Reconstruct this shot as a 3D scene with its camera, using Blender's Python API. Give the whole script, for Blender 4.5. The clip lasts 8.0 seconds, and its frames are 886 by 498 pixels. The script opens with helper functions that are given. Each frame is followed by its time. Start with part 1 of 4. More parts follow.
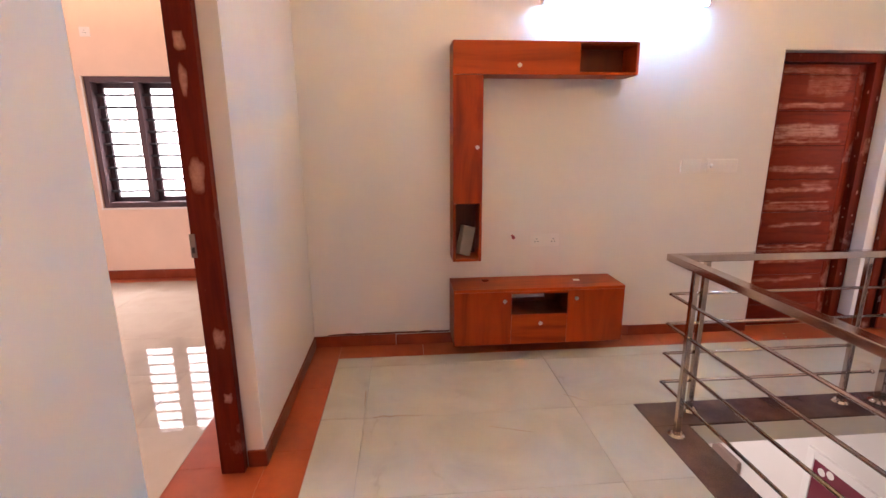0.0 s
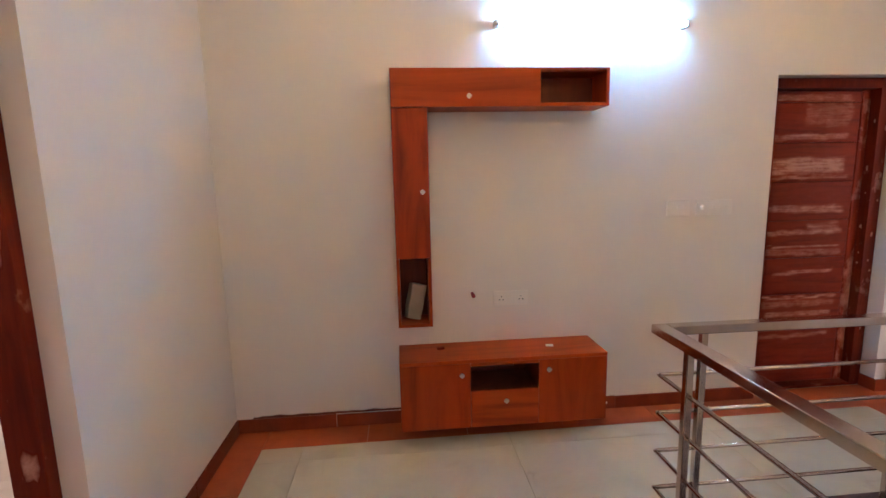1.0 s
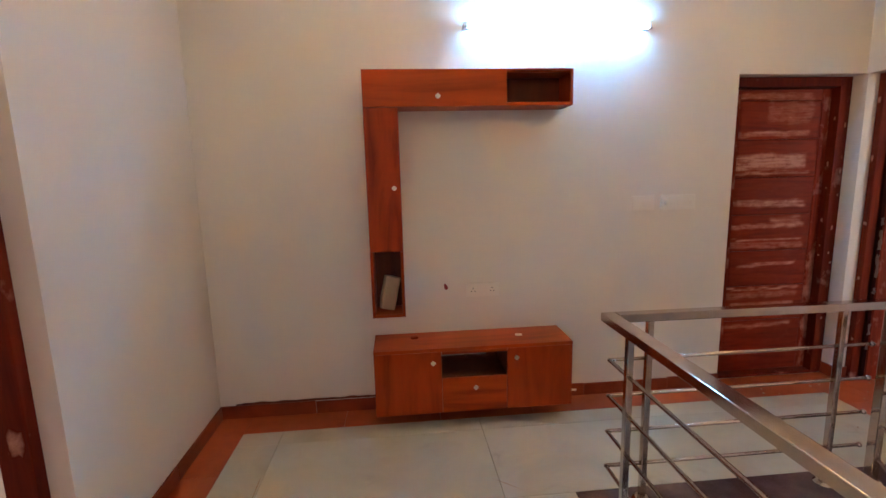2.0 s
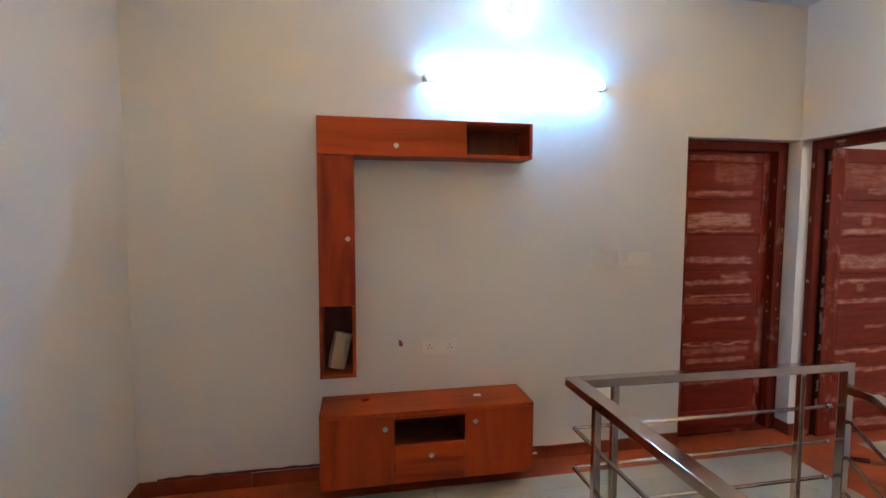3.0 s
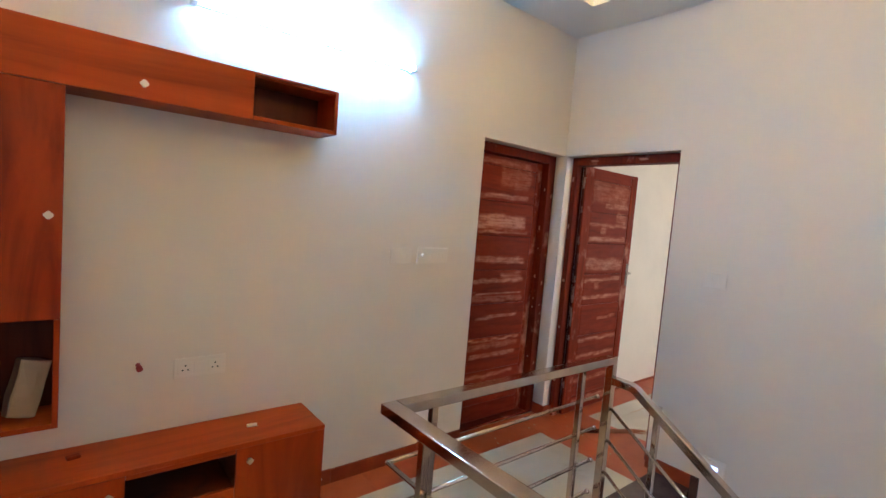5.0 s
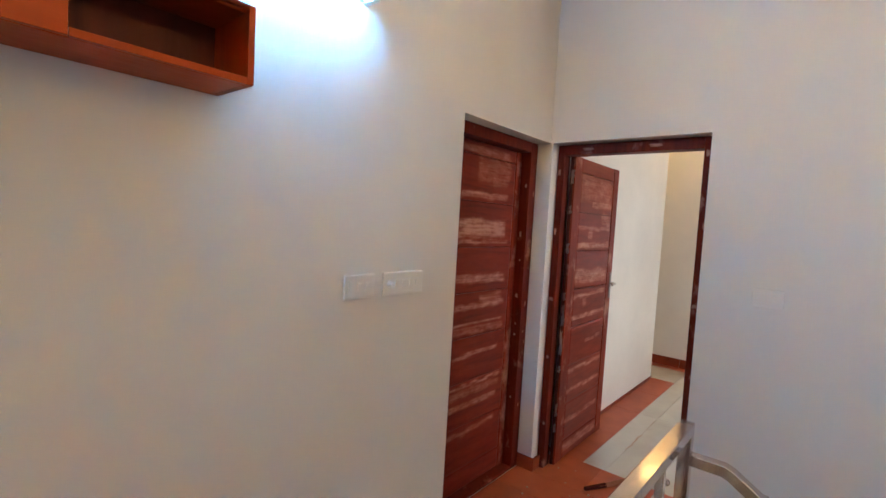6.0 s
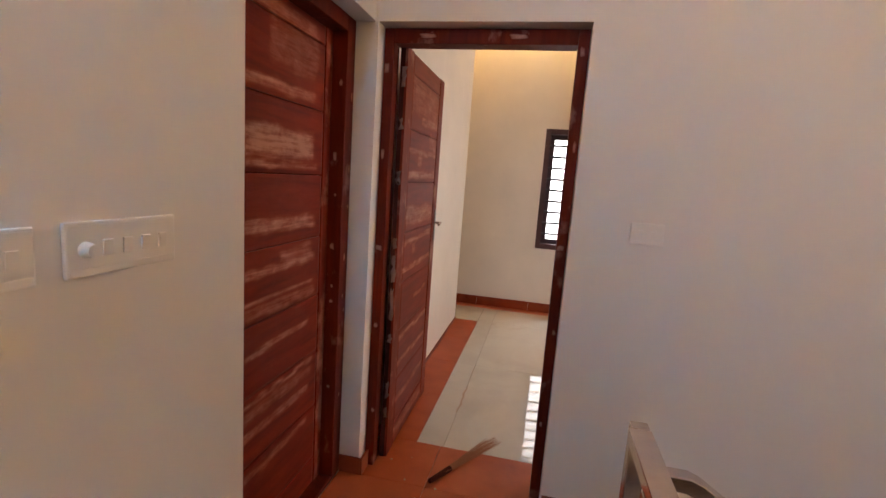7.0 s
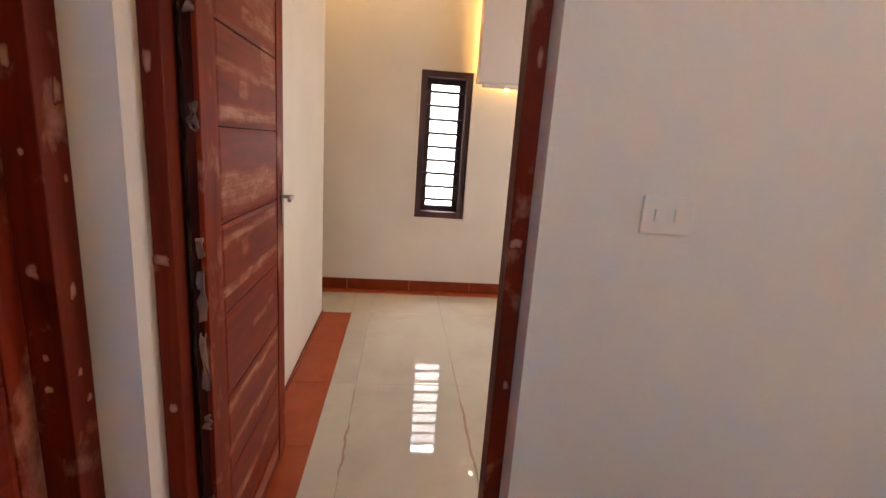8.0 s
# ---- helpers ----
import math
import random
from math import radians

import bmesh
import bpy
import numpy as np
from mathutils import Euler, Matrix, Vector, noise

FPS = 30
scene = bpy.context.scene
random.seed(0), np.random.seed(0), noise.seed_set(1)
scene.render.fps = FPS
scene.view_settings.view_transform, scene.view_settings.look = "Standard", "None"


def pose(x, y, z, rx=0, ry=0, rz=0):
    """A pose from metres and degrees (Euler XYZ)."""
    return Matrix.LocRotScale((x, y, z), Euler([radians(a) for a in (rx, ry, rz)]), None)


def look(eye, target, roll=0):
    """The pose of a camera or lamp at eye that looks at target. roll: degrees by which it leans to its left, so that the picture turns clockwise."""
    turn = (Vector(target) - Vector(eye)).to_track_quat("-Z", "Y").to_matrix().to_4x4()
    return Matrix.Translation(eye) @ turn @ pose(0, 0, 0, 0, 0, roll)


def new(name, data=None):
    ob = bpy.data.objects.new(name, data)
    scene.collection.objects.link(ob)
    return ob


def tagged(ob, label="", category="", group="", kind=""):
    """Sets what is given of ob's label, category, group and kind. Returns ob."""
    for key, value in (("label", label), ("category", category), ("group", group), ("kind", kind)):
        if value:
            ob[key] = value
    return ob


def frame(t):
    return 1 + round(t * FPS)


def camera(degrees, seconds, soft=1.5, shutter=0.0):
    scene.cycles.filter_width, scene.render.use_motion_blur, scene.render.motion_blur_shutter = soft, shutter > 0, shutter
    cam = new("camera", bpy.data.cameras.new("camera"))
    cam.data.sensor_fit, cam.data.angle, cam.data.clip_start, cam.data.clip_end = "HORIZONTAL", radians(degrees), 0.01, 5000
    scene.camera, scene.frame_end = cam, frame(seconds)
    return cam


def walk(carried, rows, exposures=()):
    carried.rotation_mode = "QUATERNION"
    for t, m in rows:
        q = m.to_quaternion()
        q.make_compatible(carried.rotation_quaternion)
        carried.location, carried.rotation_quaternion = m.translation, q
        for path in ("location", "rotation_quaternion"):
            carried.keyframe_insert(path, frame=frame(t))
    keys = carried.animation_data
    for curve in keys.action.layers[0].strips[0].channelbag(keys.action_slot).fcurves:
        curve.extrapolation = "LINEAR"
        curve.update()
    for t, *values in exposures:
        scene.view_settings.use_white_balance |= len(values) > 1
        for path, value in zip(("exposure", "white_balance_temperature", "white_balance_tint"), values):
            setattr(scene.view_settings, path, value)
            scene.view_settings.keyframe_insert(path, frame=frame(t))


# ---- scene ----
cam = camera(87.1, 8.0)
PATH = [
    (0, (0.682, -3.276, 1.497), (0.845, -1.335, 1.041), -0.3),
    (0.5, (0.887, -2.912, 1.509), (1.117, -0.952, 1.185), -1.1),
    (1, (1.04, -2.771, 1.523), (1.217, -0.802, 1.221), -1.3),
    (1.2, (1.067, -2.797, 1.502), (1.226, -0.829, 1.188), -1.7),
    (2.3, (1.21, -2.917, 1.555), (1.419, -0.955, 1.229), -1.0),
    (2.5, (1.203, -2.897, 1.567), (1.459, -0.932, 1.292), -0.6),
    (2.7, (1.205, -2.84, 1.57), (1.506, -0.875, 1.347), -0.2),
    (3, (1.208, -2.77, 1.571), (1.575, -0.809, 1.431), 0.1),
    (3.5, (1.106, -2.761, 1.548), (1.642, -0.836, 1.48), 0.0),
    (4, (1.041, -2.799, 1.585), (1.893, -0.992, 1.485), 1.2),
    (4.3, (1.095, -2.766, 1.557), (2.148, -1.069, 1.448), 2.4),
    (4.5, (1.14, -2.686, 1.542), (2.268, -1.039, 1.424), 3.2),
    (4.7, (1.157, -2.55, 1.553), (2.349, -0.95, 1.419), 4.0),
    (5.8, (1.504, -1.579, 1.564), (2.951, -0.203, 1.451), 3.9),
    (6, (1.591, -1.404, 1.57), (3.121, -0.121, 1.456), 3.3),
    (6.5, (1.912, -1.042, 1.523), (3.664, -0.098, 1.33), 2.7),
    (6.8, (2.130, -0.860, 1.488), (4.008, -0.224, 1.229), 3.3),
    (7, (2.277, -0.775, 1.471), (4.211, -0.369, 1.164), 4.1),
    (7.5, (2.726, -0.684, 1.438), (4.692, -0.718, 1.072), 5.3),
    (8, (3.243, -0.573, 1.423), (5.185, -0.766, 0.988), 4.0),
]
EXPO = [(0.0, 0.80, 5950, 22), (0.5, 0.65, 5550, 13), (1.0, 0.43, 5550, 12), (2.5, 0.17, 5650, 8), (3.0, 0.12, 5100, 2), (3.5, 0.03, 5950, 10),
        (4.0, 0.02, 6250, 11), (4.3, 0.34, 5800, 3), (4.5, 0.49, 5550, 0), (5.8, 0.24, 5350, 7), (6.0, 0.36, 5150, 3), (6.5, 0.20, 5800, 11), (7.0, 0.02, 6200, 16), (7.5, 0.00, 6100, 16), (8.0, 0.16, 6250, 14)]
walk(cam, [(t, look(eye, target, roll)) for t, eye, target, roll in PATH], EXPO)

# ---- world and large lights ----
BED_X = -4.4
world = bpy.data.worlds.new("world")
scene.world = world
world.use_nodes = True
wn = world.node_tree
sky = wn.nodes.new("ShaderNodeTexSky")
sky.sky_type = "NISHITA"
sky.sun_disc = False
sky.sun_elevation, sky.sun_rotation = radians(48), radians(200)
wn.links.new(sky.outputs[0], wn.nodes["Background"].inputs[0])
wn.nodes["Background"].inputs[1].default_value = 0.12


def area_lamp(name, m, sx, sy, watts, colour):
    d = bpy.data.lights.new(name, "AREA")
    d.shape, d.size, d.size_y, d.energy, d.color = "RECTANGLE", sx, sy, watts, colour
    ob = new(name, d)
    ob.matrix_world = m
    return ob


sun = bpy.data.lights.new("sun", "SUN")
sun.energy, sun.angle, sun.color = 3.0, radians(0.5), (1.0, 0.95, 0.88)
new("sun", sun).matrix_world = pose(0, 0, 10, 42, 0, 200)
# added fill from behind the viewer, set in an invented window opening
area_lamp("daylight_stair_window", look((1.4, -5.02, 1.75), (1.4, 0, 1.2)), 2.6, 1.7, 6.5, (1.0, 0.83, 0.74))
area_lamp("daylight_hall_side", look((6.0, -3.33, 1.6), (6.0, 0, 1.2)), 1.3, 1.2, 46, (1.0, 0.90, 0.80))
# added fill that brightens the bedroom through an invented opening
area_lamp("daylight_bedroom_side", look((BED_X - 0.1, -1.0, 1.6), (0, -0.6, 1.0)), 1.3, 1.2, 75, (1.0, 0.86, 0.80))
area_lamp("daylight_bedroom", look((-2.04, 3.1, 3.3), (-1.9, 0.9, 0.9)), 1.6, 1.2, 250, (1.0, 0.93, 0.88))
area_lamp("daylight_hall", look((8.75, -0.94, 3.2), (6.6, -0.94, 0.8)), 1.2, 1.2, 175, (0.94, 0.97, 1.0))


# ---- materials ----
def mat(name, colour, rough=0.5, metal=0.0):
    m = bpy.data.materials.new(name)
    m.use_nodes = True
    p = m.node_tree.nodes["Principled BSDF"]
    p.inputs["Base Color"].default_value = (*colour, 1)
    p.inputs["Roughness"].default_value = rough
    p.inputs["Metallic"].default_value = metal
    return m


class Net:
    """Short hand for wiring a material."""

    def __init__(self, m):
        self.t = m.node_tree
        self.p = self.t.nodes["Principled BSDF"]

    def n(self, kind, **inputs):
        node = self.t.nodes.new("ShaderNode" + kind)
        for key, value in inputs.items():
            self.put(node, key.replace("_", " "), value)
        return node

    def put(self, node, key, value):
        sock = node.inputs[int(key)] if key.isdigit() else node.inputs[key]
        if isinstance(value, bpy.types.NodeSocket):
            self.t.links.new(value, sock)
        else:
            sock.default_value = value

    def coords(self, kind="Object", scale=(1, 1, 1)):
        if kind == "World":
            out = self.t.nodes.new("ShaderNodeNewGeometry").outputs["Position"]
        else:
            out = self.t.nodes.new("ShaderNodeTexCoord").outputs[kind]
        mp = self.n("Mapping", Vector=out)
        mp.inputs["Scale"].default_value = scale
        return mp.outputs[0]

    def noise(self, vec, scale, detail=4.0, rough=0.5, w=None, distort=0.0):
        nd = self.t.nodes.new("ShaderNodeTexNoise")
        if w is not None:
            nd.noise_dimensions = "4D"
            self.put(nd, "W", w)
        self.put(nd, "Vector", vec)
        self.put(nd, "Scale", scale)
        self.put(nd, "Detail", detail)
        self.put(nd, "Roughness", rough)
        self.put(nd, "Distortion", distort)
        return nd.outputs["Fac"]

    def ramp(self, fac, *stops):
        r = self.t.nodes.new("ShaderNodeValToRGB")
        self.put(r, "Fac", fac)
        el = r.color_ramp.elements
        while len(el) < len(stops):
            el.new(0.5)
        for e, (pos, c) in zip(el, stops):
            e.position = pos
            e.color = (*c, 1) if len(c) == 3 else c
        return r.outputs["Color"]

    def mix(self, fac, a, b):
        mx = self.t.nodes.new("ShaderNodeMix")
        mx.data_type = "RGBA"
        for i, v in ((0, fac), (6, a), (7, b)):
            if isinstance(v, bpy.types.NodeSocket):
                self.t.links.new(v, mx.inputs[i])
            else:
                mx.inputs[i].default_value = v if i == 0 or len(v) == 4 else (*v, 1)
        return mx.outputs[2]

    def math(self, op, a, b=0.0, c=0.0, clamp=False):
        nd = self.t.nodes.new("ShaderNodeMath")
        nd.operation, nd.use_clamp = op, clamp
        for i, v in enumerate((a, b, c)):
            self.put(nd, str(i), v)
        return nd.outputs[0]

    def rand(self):
        return self.t.nodes.new("ShaderNodeObjectInfo").outputs["Random"]

    def bump(self, height, strength=0.2, dist=0.002):
        b = self.n("Bump", Strength=strength, Distance=dist, Height=height)
        self.put(self.p, "Normal", b.outputs[0])


def grey(v):
    return (v, v, v)


def paint(name, colour, dirt=0.05):
    m = mat(name, colour, 0.62)
    k = Net(m)
    v = k.coords("World")
    big = k.noise(v, 1.3, 5, 0.6)
    dark = tuple(c * (1 - dirt * 2.2) for c in colour)
    c1 = k.mix(k.ramp(big, (0.35, grey(0)), (0.7, grey(1))), colour, dark)
    marks = k.ramp(k.noise(k.coords("World", (1, 1, 0.35)), 6, 6, 0.7), (0.66, grey(0)), (0.8, grey(0.4)))
    k.put(k.p, "Base Color", k.mix(marks, c1, tuple(c * 0.86 for c in colour)))
    k.put(k.p, "Roughness", k.math("MULTIPLY_ADD", big, 0.2, 0.5))
    h = k.math("ADD", k.noise(v, 180, 3), k.math("MULTIPLY", k.noise(v, 9, 4), 2.0))
    k.bump(h, 0.12, 0.0015)
    return m


WALL = paint("wall_paint", (0.76, 0.672, 0.61), 0.025)
CEIL = paint("ceiling_paint", (0.80, 0.77, 0.73), 0.03)
PEACH = paint("peach_paint", (0.80, 0.57, 0.42))
CREAM = paint("cream_paint", (0.77, 0.70, 0.61))

# white marble-look vitrified tile
MARBLE = mat("marble_tile", (0.7, 0.68, 0.64), 0.09)
k = Net(MARBLE)
k.p.inputs["Specular IOR Level"].default_value = 0.72
r = k.rand()
v = k.coords("World")
w1 = k.math("MULTIPLY", r, 40.0)
cloud = k.noise(v, 2.2, 6, 0.55, w1, 0.6)
base = k.ramp(cloud, (0.3, (0.455, 0.398, 0.318)), (0.55, (0.53, 0.468, 0.380)), (0.8, (0.485, 0.423, 0.338)))
vein = k.math("ABSOLUTE", k.math("SUBTRACT", k.noise(v, 1.0, 6, 0.55, w1, 0.5), 0.5))
gate = k.ramp(k.noise(v, 2.6, 3, 0.5, w1), (0.54, grey(0)), (0.68, grey(0.8)))
line = k.math("MULTIPLY", k.ramp(vein, (0.0, grey(1)), (0.012, grey(0.25)), (0.03, grey(0))), gate)
c1 = k.mix(line, base, (0.42, 0.36, 0.29))
dust = k.ramp(k.noise(v, 14, 6, 0.7), (0.55, grey(0)), (0.8, grey(0.3)))
k.put(k.p, "Base Color", k.mix(dust, c1, (0.56, 0.475, 0.375)))
k.put(k.p, "Roughness", k.math("MULTIPLY_ADD", k.noise(v, 5, 5, 0.7), 0.05, 0.0))
k.bump(k.noise(v, 4, 2), 0.015, 0.003)

# terracotta wood-look border tile
TERRA = mat("border_tile", (0.4, 0.13, 0.05), 0.3)
k = Net(TERRA)
k.p.inputs["Specular IOR Level"].default_value = 0.22
r = k.rand()
v = k.coords("World")
g = k.noise(v, 7.0, 5, 0.6, k.math("MULTIPLY", r, 30.0))
c1 = k.ramp(g, (0.3, (0.28, 0.046, 0.012)), (0.5, (0.34, 0.060, 0.015)), (0.72, (0.38, 0.074, 0.019)))
dust = k.ramp(k.noise(v, 1.4, 4, 0.5), (0.4, grey(0)), (0.8, grey(0.08)))
k.put(k.p, "Base Color", k.mix(dust, c1, (0.46, 0.24, 0.15)))
k.put(k.p, "Roughness", k.math("MULTIPLY_ADD", dust, 0.3, 0.33))

GRANITE = mat("black_granite", (0.03, 0.025, 0.025), 0.2)
k = Net(GRANITE)
v = k.coords("World")
sp = k.noise(v, 160, 3, 0.6)
c1 = k.ramp(sp, (0.4, (0.042, 0.020, 0.021)), (0.75, (0.078, 0.043, 0.042)))
dust = k.ramp(k.noise(v, 3, 5, 0.6), (0.42, grey(0.04)), (0.62, grey(0.20)), (0.8, grey(0.50)))
k.put(k.p, "Base Color", k.mix(dust, c1, (0.30, 0.20, 0.17)))
k.put(k.p, "Roughness", k.math("MULTIPLY_ADD", k.noise(v, 4, 3), 0.12, 0.16))

# the same tile in a darker red, for the skirting
SKIRT = mat("skirting_tile", (0.2, 0.035, 0.012), 0.3)
k = Net(SKIRT)
k.p.inputs["Specular IOR Level"].default_value = 0.25
v = k.coords("World")
g = k.noise(v, 7.0, 5, 0.6, k.math("MULTIPLY", k.rand(), 30.0))
k.put(k.p, "Base Color", k.ramp(g, (0.3, (0.17, 0.026, 0.008)), (0.5, (0.215, 0.034, 0.010)), (0.72, (0.25, 0.044, 0.013))))
k.put(k.p, "Roughness", k.math("MULTIPLY_ADD", g, 0.2, 0.22))

GROUT = mat("grout", (0.36, 0.31, 0.26), 0.9)
SLAB = paint("slab_plaster", (0.62, 0.58, 0.54))


def laminate(name, axis, light, dark):
    """Teak-look laminate, grain along the axis."""
    m = mat(name, light, 0.45)
    m.node_tree.nodes["Principled BSDF"].inputs["Specular IOR Level"].default_value = 0.14
    k = Net(m)
    sc = {"x": (0.55, 4.5, 4.5), "z": (4.5, 4.5, 0.55)}[axis]
    v = k.coords("World", sc)
    r = k.rand()
    w = k.math("MULTIPLY", r, 20.0)
    g = k.noise(v, 1.5, 6, 0.55, w, 1.4)
    f = k.noise(k.coords("World", tuple(a * 7 for a in sc)), 3.0, 6, 0.6, w)
    mid = tuple(0.7 * a + 0.3 * b for a, b in zip(light, dark))
    c1 = k.ramp(g, (0.32, dark), (0.46, mid), (0.62, light))
    k.put(k.p, "Base Color", k.mix(k.math("MULTIPLY", f, 0.22), c1, tuple(a * 0.6 for a in light)))
    k.put(k.p, "Roughness", k.math("MULTIPLY_ADD", f, 0.2, 0.30))
    k.bump(f, 0.04, 0.0005)
    return m


TEAK_V = laminate("teak_laminate_upright", "z", (0.305, 0.0385, 0.0032), (0.135, 0.0120, 0.0017))
TEAK_H = laminate("teak_laminate_level", "x", (0.340, 0.0480, 0.0040), (0.175, 0.0180, 0.0022))
# the same teak darkened, so the shade of the niches sits in its colour
TEAK_SHADE = laminate("teak_laminate_niche_shade", "z", (0.10, 0.016, 0.004), (0.045, 0.006, 0.002))


def raw_door(name, amount, deep=1.0):
    """Red-brown hardwood, sanded, with flecks of pale putty."""
    m = mat(name, (0.22, 0.05, 0.025), 0.45)
    k = Net(m)
    k.p.inputs["Specular IOR Level"].default_value = 0.10
    w = k.math("MULTIPLY", k.rand(), 50.0)
    g = k.noise(k.coords("World", (12, 12, 1.0)), 2.2, 6, 0.55, w, 0.8)
    tones = [tuple(c * deep for c in t) for t in ((0.095, 0.0095, 0.0036), (0.165, 0.0165, 0.0052), (0.23, 0.0270, 0.0080))]
    wood = k.ramp(g, (0.25, tones[0]), (0.5, tones[1]), (0.78, tones[2]))
    smear = k.noise(k.coords("World", (3, 3, 2.2)), 2.6, 4, 0.55, w, 0.1)
    fleck = k.noise(k.coords("World", (20, 20, 9)), 3.0, 5, 0.65, w)
    lvl = 0.70 - amount
    mask = k.ramp(k.math("MULTIPLY_ADD", fleck, 0.14, smear), (lvl, grey(0)), (lvl + 0.08, grey(0.36)), (lvl + 0.22, grey(0.80)))
    k.put(k.p, "Base Color", k.mix(mask, wood, (0.50, 0.26, 0.19)))
    k.put(k.p, "Roughness", k.math("MULTIPLY_ADD", mask, 0.25, 0.5))
    k.bump(k.math("ADD", mask, g), 0.15, 0.001)
    return m


def puttied_board(name):
    """Door boards with grain along x; a mesh attribute tells where putty was smeared on, streaks and flecks break it up."""
    m = mat(name, (0.22, 0.05, 0.025), 0.45)
    k = Net(m)
    k.p.inputs["Specular IOR Level"].default_value = 0.14
    w = k.math("MULTIPLY", k.rand(), 50.0)
    g = k.noise(k.coords("World", (1.2, 1.2, 11.0)), 2.2, 6, 0.55, w, 0.8)
    wood = k.ramp(g, (0.25, (0.100, 0.0088, 0.0034)), (0.5, (0.165, 0.0150, 0.0048)), (0.78, (0.225, 0.0250, 0.0075)))
    at = k.t.nodes.new("ShaderNodeAttribute")
    at.attribute_name = "putty"
    streak = k.noise(k.coords("World", (2.2, 2.2, 26)), 2.4, 6, 0.62, w, 0.5)
    blot = k.noise(k.coords("World", (6, 6, 9)), 2.6, 5, 0.6, w, 0.4)
    broken = k.math("ADD", k.math("MULTIPLY", streak, 0.9), k.math("MULTIPLY", blot, 0.8))
    amount = k.math("MULTIPLY_ADD", k.math("SUBTRACT", broken, 0.62), 2.0, 0.20)
    mask = k.ramp(k.math("MULTIPLY", at.outputs["Fac"], amount), (0.05, grey(0)), (0.28, grey(0.34)), (0.60, grey(0.62)), (0.90, grey(0.86)))
    haze = k.math("MULTIPLY", k.ramp(blot, (0.5, grey(0)), (0.75, grey(1))), 0.06)
    k.put(k.p, "Base Color", k.mix(mask, k.mix(haze, wood, (0.36, 0.15, 0.10)), k.ramp(mask, (0.2, (0.30, 0.085, 0.040)), (0.75, (0.50, 0.25, 0.18)))))
    k.put(k.p, "Roughness", k.math("MULTIPLY_ADD", mask, 0.25, 0.48))
    k.bump(k.math("ADD", k.math("MULTIPLY", mask, 1.5), g), 0.2, 0.001)
    return m


DOOR_BOARD = puttied_board("puttied_board")
DOOR_STILE = raw_door("puttied_stile", 0.092)
DOOR_FRAME = raw_door("puttied_frame", 0.035, 0.68)
# dark wood tone; on hinge edge and hinge-side rebate it carries their shade
DARKGAP = mat("dark_wood_gap_shade", (0.050, 0.0095, 0.006), 0.9)
DARKGAP.node_tree.nodes["Principled BSDF"].inputs["Specular IOR Level"].default_value = 0.08

STEEL = mat("stainless_steel", (0.62, 0.57, 0.53), 0.18, 1.0)
k = Net(STEEL)
v = k.coords("World")
k.put(k.p, "Roughness", k.math("MULTIPLY_ADD", k.noise(v, 5, 4, 0.5), 0.13, 0.06))
k.put(k.p, "Base Color", k.ramp(k.noise(v, 6, 6, 0.7), (0.35, (0.64, 0.54, 0.48)), (0.75, (0.50, 0.41, 0.36))))
CHROME = mat("brushed_knob", (0.52, 0.46, 0.40), 0.42, 1.0)
PUTTY = mat("dried_putty", (0.3, 0.14, 0.1), 0.75)
k = Net(PUTTY)
k.p.inputs["Specular IOR Level"].default_value = 0.10
f = k.noise(k.coords("World"), 38, 5, 0.65)
at = k.t.nodes.new("ShaderNodeAttribute")
at.attribute_name = "putty"
cover = k.ramp(k.math("MULTIPLY", at.outputs["Fac"], k.math("MULTIPLY_ADD", f, 1.6, 0.1)), (0.12, grey(0)), (0.5, grey(0.5)), (0.95, grey(0.9)))
k.put(k.p, "Base Color", k.mix(cover, (0.112, 0.0112, 0.0036), (0.47, 0.25, 0.18)))
k.bump(f, 0.2, 0.001)
CRUST = paint("plaster_crust", (0.28, 0.145, 0.11), 0.3)
MORTAR = mat("dark_mortar", (0.13, 0.032, 0.020), 0.9)
DIRT = mat("floor_dirt", (0.33, 0.21, 0.135), 0.8)
IRON = mat("dull_steel", (0.22, 0.19, 0.17), 0.4, 1.0)
PLASTIC = mat("white_plastic", (0.775, 0.695, 0.635), 0.45)
PLASTIC_D = mat("socket_holes", (0.03, 0.03, 0.03), 0.6)
FOAM = paint("packing_foam", (0.42, 0.30, 0.20), 0.2)
RED = mat("red_insulation", (0.30, 0.02, 0.03), 0.5)
# sash wood near black: its backlit darkness is put into the colour
WIN_FRAME = mat("window_wood_backlit", (0.035, 0.014, 0.018), 0.65)
WIN_LINING = paint("worn_window_lining", (0.10, 0.038, 0.040), 0.3)
BAR = mat("window_bar_iron", (0.03, 0.025, 0.03), 0.5)
BOXWOOD = paint("brown_box_wood", (0.26, 0.16, 0.125), 0.15)
STRAW = mat("straw", (0.24, 0.078, 0.024), 0.8)
GLASS = mat("window_glass", (1, 1, 1), 0.02)
GLASS.node_tree.nodes["Principled BSDF"].inputs["Transmission Weight"].default_value = 1.0


def glow(name, colour, power):
    m = mat(name, (0.8, 0.8, 0.8), 0.5)
    p = m.node_tree.nodes["Principled BSDF"]
    p.inputs["Emission Color"].default_value = (*colour, 1)
    p.inputs["Emission Strength"].default_value = power
    return m


